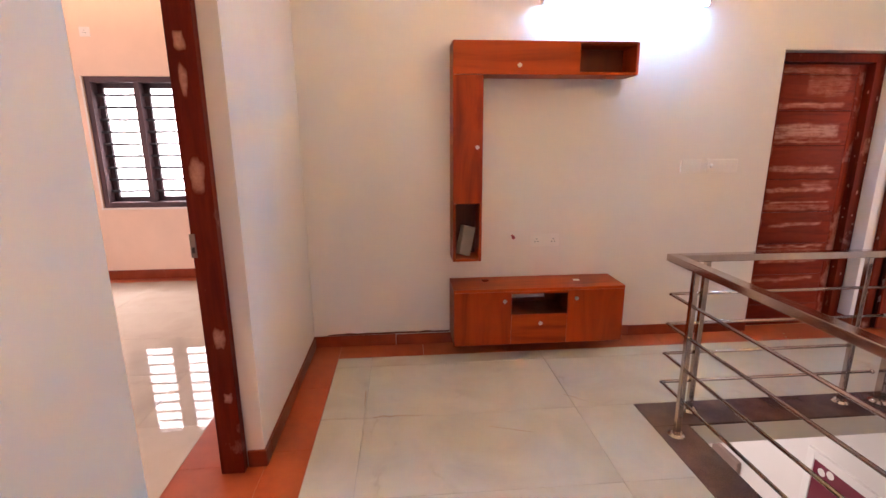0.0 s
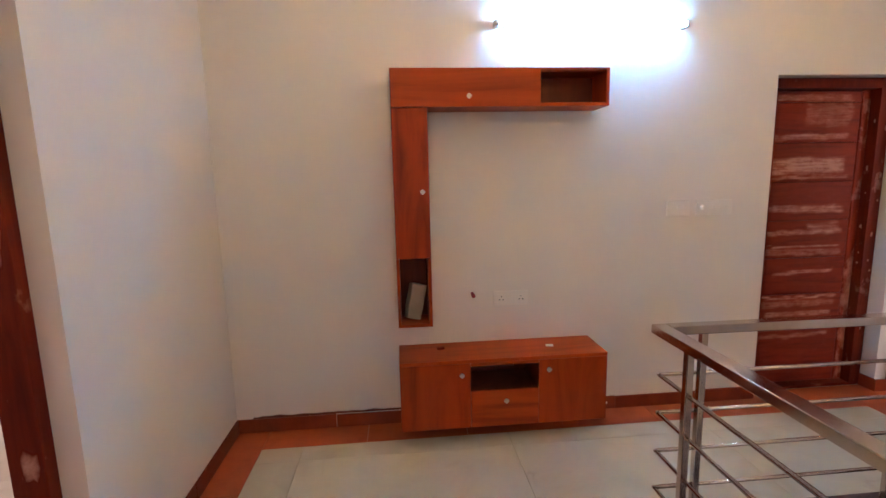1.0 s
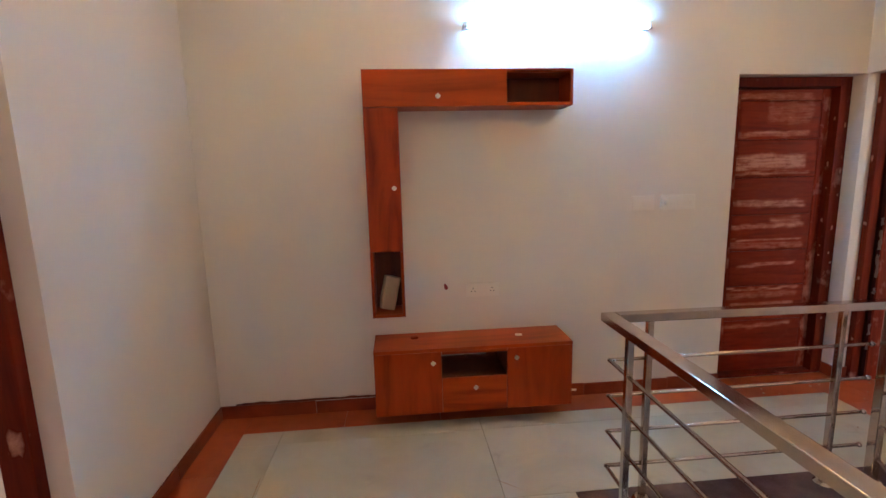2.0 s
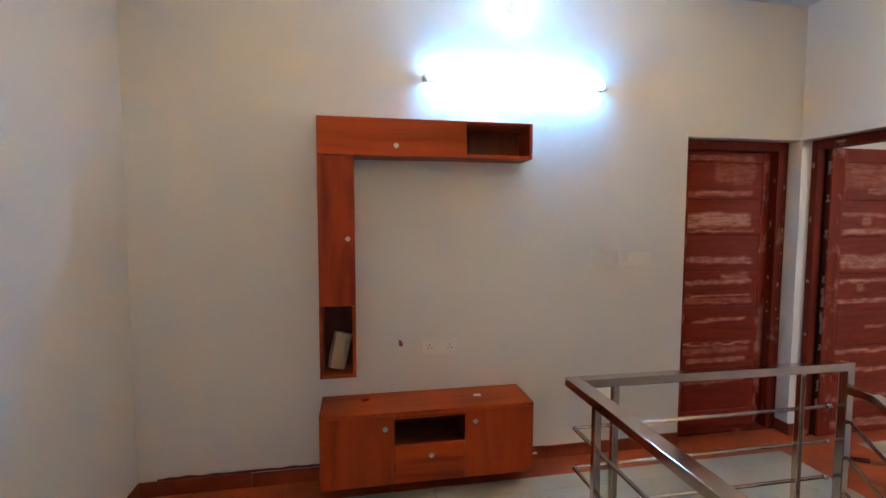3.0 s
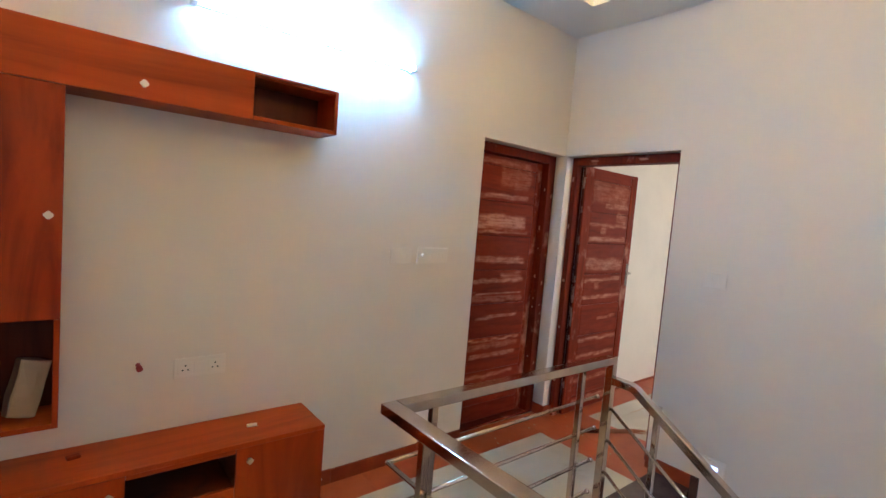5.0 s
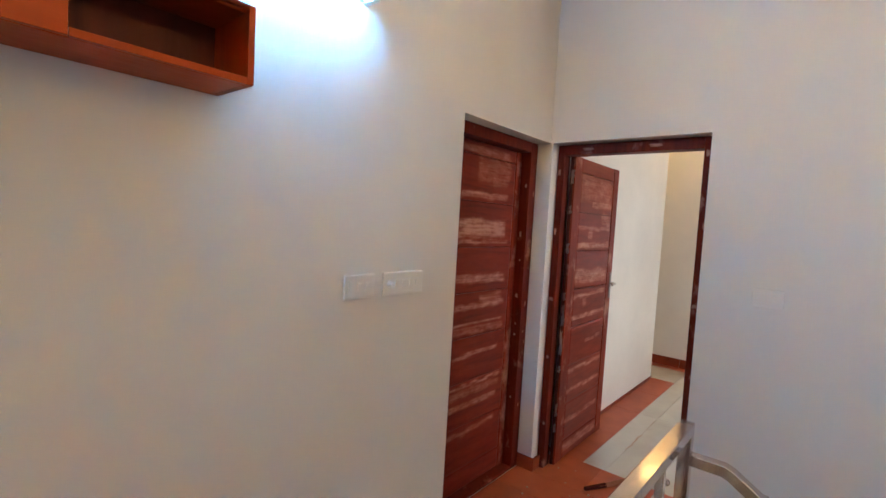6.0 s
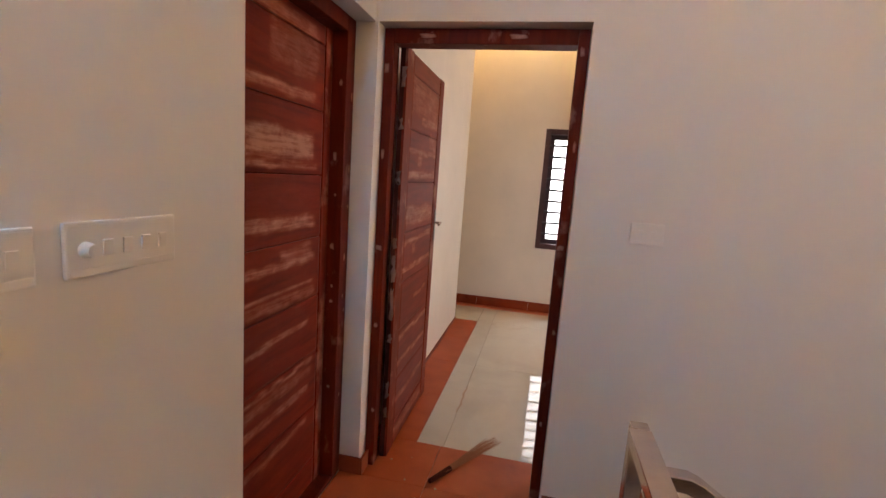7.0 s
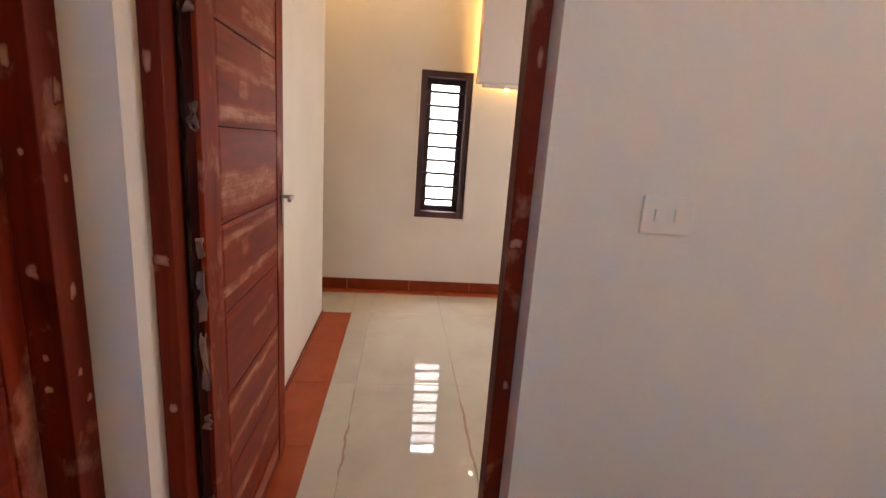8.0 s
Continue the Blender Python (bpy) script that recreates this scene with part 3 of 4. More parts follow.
lamp = empty("wall_bulb", "lit round white bulb in an angled holder on the wall", "lamp")
part("holder_base", rod((2.143, -0.001, 2.83), (2.143, -0.02, 2.83), 0.038, 20), PLASTIC, lamp)
part("holder", rod((2.143, -0.018, 2.83), (2.143, -0.07, 2.845), 0.022, 18), PLASTIC, lamp)
part("bulb", ball((2.143, -0.115, 2.86), 0.042), BULB, lamp, "glowing white bulb", True)


# ---- doors ----
def lumpy(x0, x1, y0, y1, z0, z1):
    bm = box(x0, x1, y0, y1, z0, z1)
    bmesh.ops.subdivide_edges(bm, edges=bm.edges[:], cuts=4, use_grid_fill=True)
    for vert in bm.verts:
        q = vert.co * 70
        vert.co += Vector((noise.noise(q), noise.noise(q + Vector((5, 0, 0))), noise.noise(q + Vector((0, 5, 0))))) * 0.011
    return bm


def board_mesh(x0, x1, z0, z1, thick, smears, seed):
    """One board with a finely divided front; putty attribute from the smears (x0, x1, z, half height, strength, tilt)."""
    nx, nz = 40, 20
    bm = bmesh.new()
    lay = bm.verts.layers.float.new("putty")
    rows = []
    for j in range(nz + 1):
        row = []
        for i in range(nx + 1):
            x, z = x0 + (x1 - x0) * i / nx, z0 + (z1 - z0) * j / nz
            rim = 0.003 if i in (0, nx) or j in (0, nz) else 0.0
            vert = bm.verts.new((x, rim, z))
            amount = 0.0
            for sx0, sx1, sz, half, power, tilt in smears:
                q = Vector((x * 5.5, z * 4, seed + sz))
                wob = 0.35 * half * noise.noise(q) + 0.010 * noise.noise(q * 2.3)
                d = abs(z - sz - tilt * (x - (sx0 + sx1) / 2) - wob) / half
                e = min(x - sx0, sx1 - x) / 0.03 + 0.8 * noise.noise(q * 3)
                amount = max(amount, power * min(1, max(0, (1.35 - d) / 0.6)) * min(1, max(0, 0.5 + e)))
            vert[lay] = amount
            row.append(vert)
        rows.append(row)
    for r0, r1 in zip(rows, rows[1:]):
        for i in range(nx):
            bm.faces.new((r0[i], r0[i + 1], r1[i + 1], r1[i]))
    rim = rows[0] + [r[-1] for r in rows[1:]] + rows[-1][-2::-1] + [r[0] for r in rows[-2:0:-1]]
    back = [bm.verts.new((v.co.x, thick, v.co.z)) for v in rim]
    for i in range(len(rim)):
        bm.faces.new((rim[i - 1], back[i - 1], back[i], rim[i]))
    bm.faces.new(back)
    return bm


BOARD_LINES = (0.128, 0.386, 0.644, 0.902, 1.160, 1.418, 1.676, 1.934)


def door_leaf(parent, w, h, thick, latch, hinge, smears, name="leaf"):
    """A leaf in its own plane: x along its width, front face to -y, foot at z 0; seven boards between two rails."""
    leaf = part(name, boxes((0.04, w - 0.04, 0.012, thick - 0.004, 0.05, h - 0.05)), DARKGAP, parent, "boarded hardwood leaf smeared with pale putty")
    part("stile", box(0, latch, 0, thick, 0, h, 0.003), DOOR_STILE, leaf)
    part("stile", box(w - hinge, w, 0, thick, 0, h, 0.003), DOOR_STILE, leaf)
    a, b = latch + 0.0015, w - hinge - 0.0015
    edges = (0.0, *BOARD_LINES, h)
    for i, (z0, z1) in enumerate(zip(edges, edges[1:])):
        rail = i in (0, len(edges) - 2)
        o = part("rail" if rail else "board", board_mesh(a, b, z0 + 0.002, z1 - 0.002, thick - 0.004, smears, i * 3.1 + w), DOOR_BOARD, leaf)
        o.location.y = 0.001
    return leaf


def putty_patch(c, axis, rw, rh, parent):
    """A thin ragged patch of putty on a face that looks towards -axis, round c."""
    bm = bmesh.new()
    ring = []
    for j in range(18):
        a = 2 * math.pi * j / 18
        f = 1 + 0.5 * noise.noise(Vector((math.cos(a) * 1.3 + c[2] * 9, math.sin(a) * 1.3 + c[0] * 3, c[2] * 5)))
        ring.append((rw * f * math.copysign(abs(math.cos(a)) ** 0.7, math.cos(a)), rh * f * math.copysign(abs(math.sin(a)) ** 0.7, math.sin(a))))

    def at(u, v, lift):
        return (c[0] + u, c[1] - lift, c[2] + v) if axis == "y" else (c[0] - lift, c[1] + u, c[2] + v)

    lay = bm.verts.layers.float.new("putty")
    rings = []
    for size, lift, amount in ((1.3, 0.0, 0.0), (0.9, 0.0006, 0.5), (0.45, 0.0010, 0.85)):
        rings.append([bm.verts.new(at(u * size, v * size, lift)) for u, v in ring])
        for vert in rings[-1]:
            vert[lay] = amount
    bm.faces.new(rings[2])
    for a, b in zip(rings, rings[1:]):
        for j in range(18):
            bm.faces.new((a[j - 1], a[j], b[j], b[j - 1]))
    part("putty_patch", bm, PUTTY, parent, "pale dried putty patch")


d1 = empty("door_1", "closed red-brown hardwood door, sanded and smeared with putty", "door", kind="structure")
fy0, fy1 = 0.086, 0.20
part("frame_post", box(D1[0], D1[0] + 0.06, fy0, fy1, 0, HEAD - 0.002, 0.004), DOOR_FRAME, d1)
part("frame_post", box(D1[1] - 0.08, D1[1], fy0, fy1, 0, HEAD - 0.002, 0.004), DOOR_FRAME, d1)
part("frame_head", box(D1[0] + 0.06, D1[1] - 0.08, fy0, fy1, HEAD - 0.065, HEAD - 0.002, 0.004), DOOR_FRAME, d1)
part("sill", box(D1[0] + 0.06, D1[1] - 0.08, fy0, fy1, 0.0, 0.02, 0.004), DOOR_FRAME, d1)
# putty on the closed leaf: from x, to x, height, half height, strength, tilt
SMEARS_1 = (
    (0.28, 0.62, 1.86, 0.085, 0.52, 0.0), (0.07, 0.60, 1.965, 0.020, 0.60, 0.0), (0.06, 0.60, 1.715, 0.018, 0.75, 0.0),
    (0.06, 0.60, 1.525, 0.048, 1.05, 0.01), (0.06, 0.62, 1.448, 0.010, 0.80, 0.0),
    (0.06, 0.62, 1.240, 0.024, 0.80, -0.03), (0.06, 0.62, 1.078, 0.018, 0.85, 0.02), (0.36, 0.60, 1.115, 0.030, 0.62, 0.03),
    (0.06, 0.62, 0.982, 0.006, 0.90, 0.0), (0.06, 0.62, 0.940, 0.022, 0.66, -0.01),
    (0.14, 0.33, 0.795, 0.014, 0.85, 0.06), (0.34, 0.58, 0.806, 0.011, 0.80, 0.05),
    (0.06, 0.62, 0.622, 0.008, 0.95, 0.0), (0.06, 0.62, 0.575, 0.024, 0.55, 0.0), (0.10, 0.60, 0.505, 0.016, 0.85, 0.0),
    (0.06, 0.60, 0.345, 0.015, 0.70, 0.02))
l1 = door_leaf(d1, D1[1] - D1[0] - 0.144, HEAD - 0.09, 0.036, 0.075, 0.060, SMEARS_1)
l1.location = (D1[0] + 0.062, 0.150, 0.022)

for zz, rw, rh in ((0.42, 0.010, 0.014), (0.83, 0.011, 0.012), (0.90, 0.008, 0.012), (1.08, 0.012, 0.02), (1.31, 0.007, 0.012), (1.47, 0.012, 0.03), (1.78, 0.010, 0.022)):
    putty_patch((D1[1] - 0.030 + 0.010 * math.sin(zz * 40), fy0 - 0.0002, zz), "y", rw * 0.75, rh * 0.75, d1)
    putty_patch((D1[1] - 0.0802, 0.118 + 0.008 * math.sin(zz * 31), zz + 0.05), "x", rw * 0.75, rh * 0.6, d1)

d2 = empty("door_2", "open red-brown hardwood door, sanded and smeared with putty, swung into the hall", "door", kind="structure")
fx0, fx1 = R + 0.080, R + 0.172
part("frame_post", box(fx0, fx1 - 0.030, D2[1] - 0.046, D2[1], 0, HEAD - 0.002, 0.004), DOOR_FRAME, d2)
part("frame_post", box(fx0, fx1 - 0.030, D2[0], D2[0] + 0.046, 0, HEAD - 0.002, 0.004), DOOR_FRAME, d2)
part("frame_rebate", box(fx1 - 0.0298, fx1, D2[0], D2[0] + 0.040, 0.0, HEAD - 0.004, 0.001), DOOR_FRAME, d2)
part("frame_head", box(fx0, fx1, D2[0] + 0.0462, D2[1] - 0.0462, HEAD - 0.065, HEAD - 0.002, 0.004), DOOR_FRAME, d2)
# putty on the open leaf
SMEARS_2 = (
    (0.11, 0.67, 1.83, 0.085, 0.52, -0.05), (0.30, 0.67, 1.735, 0.022, 0.72, 0.0), (0.50, 0.67, 1.64, 0.045, 0.66, -0.2),
    (0.11, 0.68, 1.575, 0.014, 0.70, 0.0), (0.28, 0.36, 1.53, 0.030, 0.70, 0.0), (0.11, 0.68, 1.458, 0.021, 0.85, 0.0),
    (0.11, 0.66, 1.245, 0.048, 0.80, -0.02), (0.11, 0.66, 1.115, 0.016, 0.80, 0.03), (0.26, 0.34, 1.06, 0.030, 0.62, 0.0),
    (0.11, 0.67, 0.968, 0.016, 0.85, 0.02), (0.36, 0.64, 0.785, 0.013, 0.80, 0.06),
    (0.11, 0.67, 0.605, 0.016, 0.85, 0.0), (0.11, 0.67, 0.470, 0.016, 0.80, 0.0), (0.11, 0.66, 0.265, 0.018, 0.72, 0.02),
    (0.11, 0.67, 0.075, 0.030, 0.70, 0.0))
l2 = door_leaf(d2, 0.788, HEAD - 0.069, 0.036, 0.105, 0.096, SMEARS_2)
l2.matrix_basis = pose(4.412, -0.102, 0.012, 0, 0, 0.3)
for zz, hh in ((0.22, 0.05), (0.33, 0.08), (0.62, 0.04), (0.74, 0.16), (0.93, 0.13), (1.10, 0.05), (1.40, 0.07), (1.66, 0.05), (1.85, 0.09)):
    part("plaster_crust", lumpy(-0.007, -0.001, 0.006, 0.022, zz, zz + hh), CRUST, l2, "pale plaster crust on the hinge edge")
# dark strip laid over the bare hinge edge for the shadow there
part("hinge_edge_shade", box(-0.003, -0.0002, 0.012, 0.034, 0.0, HEAD - 0.069, 0.0008), DARKGAP, l2, "dark strip for the shaded bare hinge edge of the leaf")
# hinge-side rebate in the dark tone, holding the shade of the gap
part("frame_rebate", box(fx1 - 0.0298, fx1, D2[1] - 0.040, D2[1], 0.0, HEAD - 0.004, 0.001), DARKGAP, d2, "rebate coloured dark for the shaded gap behind the frame post")
hp = part("handle_plate", box(0.743, 0.771, -0.005, 0.0, 1.05, 1.25, 0.002), IRON, l2)
bm = rod((0.757, -0.004, 1.165), (0.757, -0.045, 1.165), 0.008, 12)
rod((0.757, -0.042, 1.165), (0.683, -0.046, 1.160), 0.008, 12, bm)
part("lever", bm, CHROME, hp, "chrome lever handle")
part("latch_case", box(0.787, 0.791, 0.006, 0.03, 1.05, 1.25, 0.001), CHROME, l2)

for zz, rw, rh in ((0.30, 0.008, 0.012), (0.74, 0.009, 0.012), (1.12, 0.016, 0.012), (1.55, 0.008, 0.02), (1.93, 0.010, 0.02)):
    putty_patch((fx0 - 0.0002, D2[1] - 0.024 + 0.008 * math.sin(zz * 17), zz), "x", rw, rh, d2)
    putty_patch((fx0 - 0.0002, D2[0] + 0.024 + 0.008 * math.sin(zz * 23), zz + 0.08), "x", rw * 0.8, rh, d2)
for yy in (-0.21, -0.60):
    putty_patch((fx0 - 0.0002, yy, HEAD - 0.034), "x", 0.034, 0.010, d2)

d3 = empty("door_3", "red-brown hardwood door frame with putty patches at the bedroom opening", "door frame", kind="structure")
part("frame_post", box(-0.185, -0.08, D3[1] - 0.05, D3[1], 0, HEAD - 0.002, 0.004), DOOR_FRAME, d3)
part("frame_post", box(-0.185, -0.08, D3[0], D3[0] + 0.02, 0, HEAD - 0.002, 0.004), DOOR_FRAME, d3)
part("frame_head", box(-0.185, -0.08, D3[0] + 0.02, D3[1] - 0.05, HEAD - 0.06, HEAD - 0.002, 0.004), DOOR_FRAME, d3)
sp = part("strike_plate", box(-0.19, -0.167, D3[1] - 0.053, D3[1] - 0.0495, 1.03, 1.13, 0.001), IRON, d3, "worn steel strike plate")
part("latch_hole", box(-0.184, -0.173, D3[1] - 0.0545, D3[1] - 0.0531, 1.050, 1.075, 0.0004), PLASTIC_D, sp)
for xx, zz, rw, rh in ((-0.128, 1.365, 0.026, 0.056), (-0.137, 1.86, 0.020, 0.03), (-0.125, 0.665, 0.026, 0.048), (-0.135, 1.72, 0.014, 0.05), (-0.115, 0.385, 0.018, 0.024)):
    putty_patch((xx, D3[1] - 0.0502, zz), "y", rw, rh, d3)


# ---- windows ----
def window(name, m, w, h, lights, rungs, label):
    """In its own plane: x along the width, room side to -y, foot at z 0."""
    ob = empty(name, label, "window", kind="structure")
    ob.matrix_world = m
    f = 0.055
    for a in ((0, f, 0, h), (w - f, w, 0, h)):
        part("window_frame", box(a[0], a[1], 0.014, 0.13, a[2], a[3], 0.004), WIN_LINING, ob)
    for a in ((0, f), (h - f, h)):
        part("window_frame", box(f, w - f, 0.014, 0.13, a[0], a[1], 0.004), WIN_LINING, ob)
    lw = (w - f) / lights
    for i in range(1, lights):
        part("mullion", box(i * lw, i * lw + f, 0.03, 0.13, f, h - f, 0.004), WIN_LINING, ob)
    for i in range(lights):
        x0, x1 = i * lw + f, (i + 1) * lw
        sash = part("sash", boxes((x0 - 0.02, x0 + 0.05, 0.125, 0.165, f - 0.02, h - f + 0.02), (x1 - 0.05, x1 + 0.02, 0.125, 0.165, f - 0.02, h - f + 0.02),
                                  (x0 + 0.05, x1 - 0.05, 0.125, 0.165, f - 0.02, f + 0.05), (x0 + 0.05, x1 - 0.05, 0.125, 0.165, h - f - 0.05, h - f + 0.02)), WIN_FRAME, ob)
        g = part("pane", box(x0 + 0.045, x1 - 0.045, 0.146, 0.150, f + 0.045, h - f - 0.045), GLASS, sash)
        g.visible_shadow = False
        for j in range(rungs):
            z = f + 0.05 + (h - 2 * f - 0.1) * (j + 0.53) / (rungs + 0.1)
            part("bar", rod((x0, 0.09, z), (x1, 0.09, z), 0.0125, 8), BAR, ob)
    # raised pale strips stand in for the lit plaster reveal
    for a, b in ((-0.022, -0.001), (w + 0.001, w + 0.022)):
        part("plaster_edge", box(a, b, -0.007, 0.013, 0.001, h, 0.003), WALL, ob)
    part("window_sill", box(-0.024, w + 0.024, -0.012, 0.013, -0.02, 0.0, 0.003), WALL, ob)
    return ob


window("window_1", pose(-2.53, BED_Y, 0.80), 0.98, 1.345, 2, 9, "dark wooden two-light bedroom window with iron bars against bright daylight")
window("window_2", pose(FAR, WY1, WZ0, 0, 0, -90), WY1 - WY0, WZ1 - WZ0, 1, 9, "narrow dark wooden hall window with iron bars against bright daylight")
window("window_4", pose(5.3, -3.2, 0.95, 0, 0, 180) @ pose(-1.4, 0, 0), 1.4, 1.3, 2, 7, "wooden side window of the hall with iron bars")
# hidden window added in front of the bedroom fill lamp
window("window_5_added", pose(BX, -1.7, 0.95, 0, 0, 90), 1.4, 1.3, 2, 7, "added unseen side window with iron bars before the bedroom fill lamp")
# invented window round the south fill lamp, out of sight
window("window_3_added", pose(2.7, BACK, 0.9, 0, 0, 180), 2.6, 1.7, 3, 8, "added unseen landing window with iron bars before the fill lamp")
tagged(link("backdrop", boxes((-4.5, 0.5, 4.0, 4.02, -0.5, 4.5)), DAY), "pale hazy daylight outside the window", "backdrop", kind="structure")
tagged(link("backdrop", boxes((10.0, 10.02, -4, 2.4, -0.5, 4.5)), DAY), "pale hazy daylight outside the window", "backdrop", kind="structure")

# hall loft box with a spot and a warm strip behind
loft = empty("loft_cabinet", "white boxed loft cabinet hung on the hall end wall", "cabinet")
part("box_body", box(7.40, FAR - 0.06, -2.6, -1.195, 1.972, TOP + 0.09, 0.003), WALL, loft)
part("bottom_edge", box(7.44, FAR - 0.065, -2.6, -1.25, 1.945, 1.974, 0.002), PLASTIC, loft)
part("led_strip", box(FAR - 0.04, FAR - 0.02, -2.5, -1.27, 2.05, TOP), COVE2, loft)
spot = empty("spot_light", "small lit warm spot under the loft cabinet", "spot light")
part("spot_body", rod((7.46, -1.452, 1.945), (7.46, -1.452, 1.930), 0.028, 16), PLASTIC, spot)
part("lens", rod((7.46, -1.452, 1.9295), (7.46, -1.452, 1.920), 0.021, 16), SPOT, spot)
cove2 = empty("hall_cove_light", "warm strip light hidden along the hall ceiling", "strip light")
part("led_strip", box(FAR - 0.25, FAR - 0.23, -1.1, 2.2, TOP + 0.06, TOP + 0.09), COVE2, cove2)
cove3 = empty("bedroom_cove_light", "warm strip light hidden along the bedroom ceiling", "strip light")
part("led_strip", box(BX + 0.2, -0.4, BED_Y - 0.30, BED_Y - 0.28, TOP + 0.06, TOP + 0.09), COVE3, cove3)

# ---- stairs ----
st = empty("stairs", "black granite stairs going down beside the wall", "stairs", kind="structure")
RISE, RUN, SX = 0.172, 0.262, 3.46
for i in range(12):
    y0 = -1.17 - RUN * i
    z = -RISE * (i + 1)
    part("tread", box(SX, R - 0.001, y0 - RUN - 0.02, y0 + 0.0, z - 0.02, z, 0.004), GRANITE, st)
    part("riser", box(SX + 0.01, R - 0.001, y0 - 0.012, y0, z + 0.0005, z + RISE - 0.021, 0.0), GRANITE, st)
    part("step_skirting", box(R - 0.014, R - 0.001, y0 - RUN + 0.001, y0 - 0.062, z + 0.001, z + 0.12, 0.002), GRANITE, st)
    part("step_skirting", box(R - 0.014, R - 0.001, y0 - 0.061, y0 - 0.0125, z + 0.001, z + RISE + (0.12 if i else SK), 0.002), GRANITE, st)
bm = bmesh.new()
for i in range(12):
    y0 = -1.17 - RUN * i
    z = -RISE * (i + 1)
    box(SX + 0.004, R - 0.002, y0 - RUN, y0, z - 0.26, z - 0.021, bm=bm)
part("stair_body", bm, SLAB, st, "plastered stair flight")
structure("stair_landing", boxes((2.3, R, BACK, -1.17 - RUN * 12, -RISE * 13 - 0.2, -RISE * 13)), GRANITE, "black granite half landing", "landing")

# ---- railing ----
rail = empty("stair_railing", "worn stainless steel railing of flat handrail, posts and four rods", "railing")
RX, RY, RZ = 2.080, -1.052, 0.892
part("handrail", beam((RX - 0.002, RY + 0.036, RZ + 0.002), (RX, -4.6, RZ), 0.060, 0.036), STEEL, rail)
part("handrail", beam((RX + 0.029, RY + 0.010, RZ + 0.0025), (3.3965, RY, RZ), 0.052, 0.036), STEEL, rail)
for x, y, h in ((2.065, -1.246, RZ - 0.015), (2.065, -2.45, RZ - 0.015), (2.065, -3.65, RZ - 0.015),
                (2.265, -1.034, RZ - 0.015), (3.19, -1.034, RZ - 0.015)):
    p = part("post", beam((x, y, 0.0), (x, y, h), 0.027, 0.027), STEEL, rail)
    part("base_cover", rod((x, y, 0.0), (x, y, 0.012), 0.042, 20, None, 0.030), STEEL, p)
nw = part("newel_post", beam((3.415, RY - 0.002, 0.0), (3.415, RY - 0.002, RZ + 0.0185), 0.038, 0.042), STEEL, rail)
part("base_cover", rod((3.415, RY, 0.0), (3.415, RY, 0.012), 0.05, 20, None, 0.034), STEEL, nw)
for z in (0.685, 0.515, 0.340, 0.167):
    bm = rod((2.099, -1.007, z), (2.099, -4.6, z), 0.0085, 10)
    ball((2.099, -1.007, z), 0.0095, bm, 1.0, 10)
    part("rod", bm, STEEL, rail, "", True)
    bm = rod((2.099, -1.007, z), (3.385, -1.007, z), 0.0085, 10)
    ball((3.385, -1.009, z), 0.013, bm, 1.0, 10)
    part("rod", bm, STEEL, rail, "", True)
EY, EZ, SLOPE = -1.188, 0.786, 0.668


def bent_beam(points, wide, high):
    """A rectangular tube along points of one upright y-z plane, mitred at the bends."""
    bm = bmesh.new()
    rings = []
    pts = [Vector(p) for p in points]
    for i, p in enumerate(pts):
        d0 = (p - pts[i - 1]).normalized() if i else (pts[1] - p).normalized()
        d1 = (pts[i + 1] - p).normalized() if i + 1 < len(pts) else d0
        d = (d0 + d1).normalized()
        up = Vector((1, 0, 0)).cross(d)
        if up.z < 0:
            up = -up
        up *= high / 2 / max(d.dot(d0), 0.5)
        c = 0.12
        rings.append([bm.verts.new(p + Vector((sx * wide / 2, 0, 0)) + up * sz)
                      for sx, sz in ((-1, -1 + c), (-1, 1 - c), (-1 + c, 1), (1 - c, 1), (1, 1 - c), (1, -1 + c), (1 - c, -1), (-1 + c, -1))])
    for a, b in zip(rings, rings[1:]):
        for j in range(8):
            bm.faces.new((a[j - 1], a[j], b[j], b[j - 1]))
    bm.faces.new(rings[0])
    bm.faces.new(rings[-1][::-1])
    bmesh.ops.recalc_face_normals(bm, faces=bm.faces)
    return bm


part("stair_handrail", bent_beam(((3.415, RY - 0.0235, EZ), (3.415, EY + 0.012, EZ), (3.415, EY - 0.012, EZ - 0.009), (3.415, EY - 2.6, EZ - 2.6 * SLOPE)), 0.045, 0.038), STEEL, rail)
for y in (-1.29, -2.2, -3.0):
    zt = EZ - (EY - y) * SLOPE + 0.0
    zf = -RISE * (1 + int((-1.17 - y) / RUN))
    part("post", beam((3.472, y, zf), (3.472, y, zt), 0.027, 0.027), STEEL, rail)
for z in (0.635, 0.465, 0.295, 0.125):
    part("rod", rod((3.42, RY - 0.026, z), (3.42, RY - 2.6, z - 2.574 * SLOPE), 0.0085, 10), STEEL, rail, "", True)

# ---- lower storey things ----
area_lamp("lower_ceiling_lamp", look((2.6, 0.9, -0.165), (2.6, 0.9, -2)), 0.5, 0.5, 45, (1.0, 0.93, 0.84))
cl = empty("ceiling_light", "lit square white panel light on the ceiling below", "ceiling light")
part("frame", box(2.3, 2.9, 0.6, 1.2, -0.15, -0.131, 0.003), PLASTIC, cl)

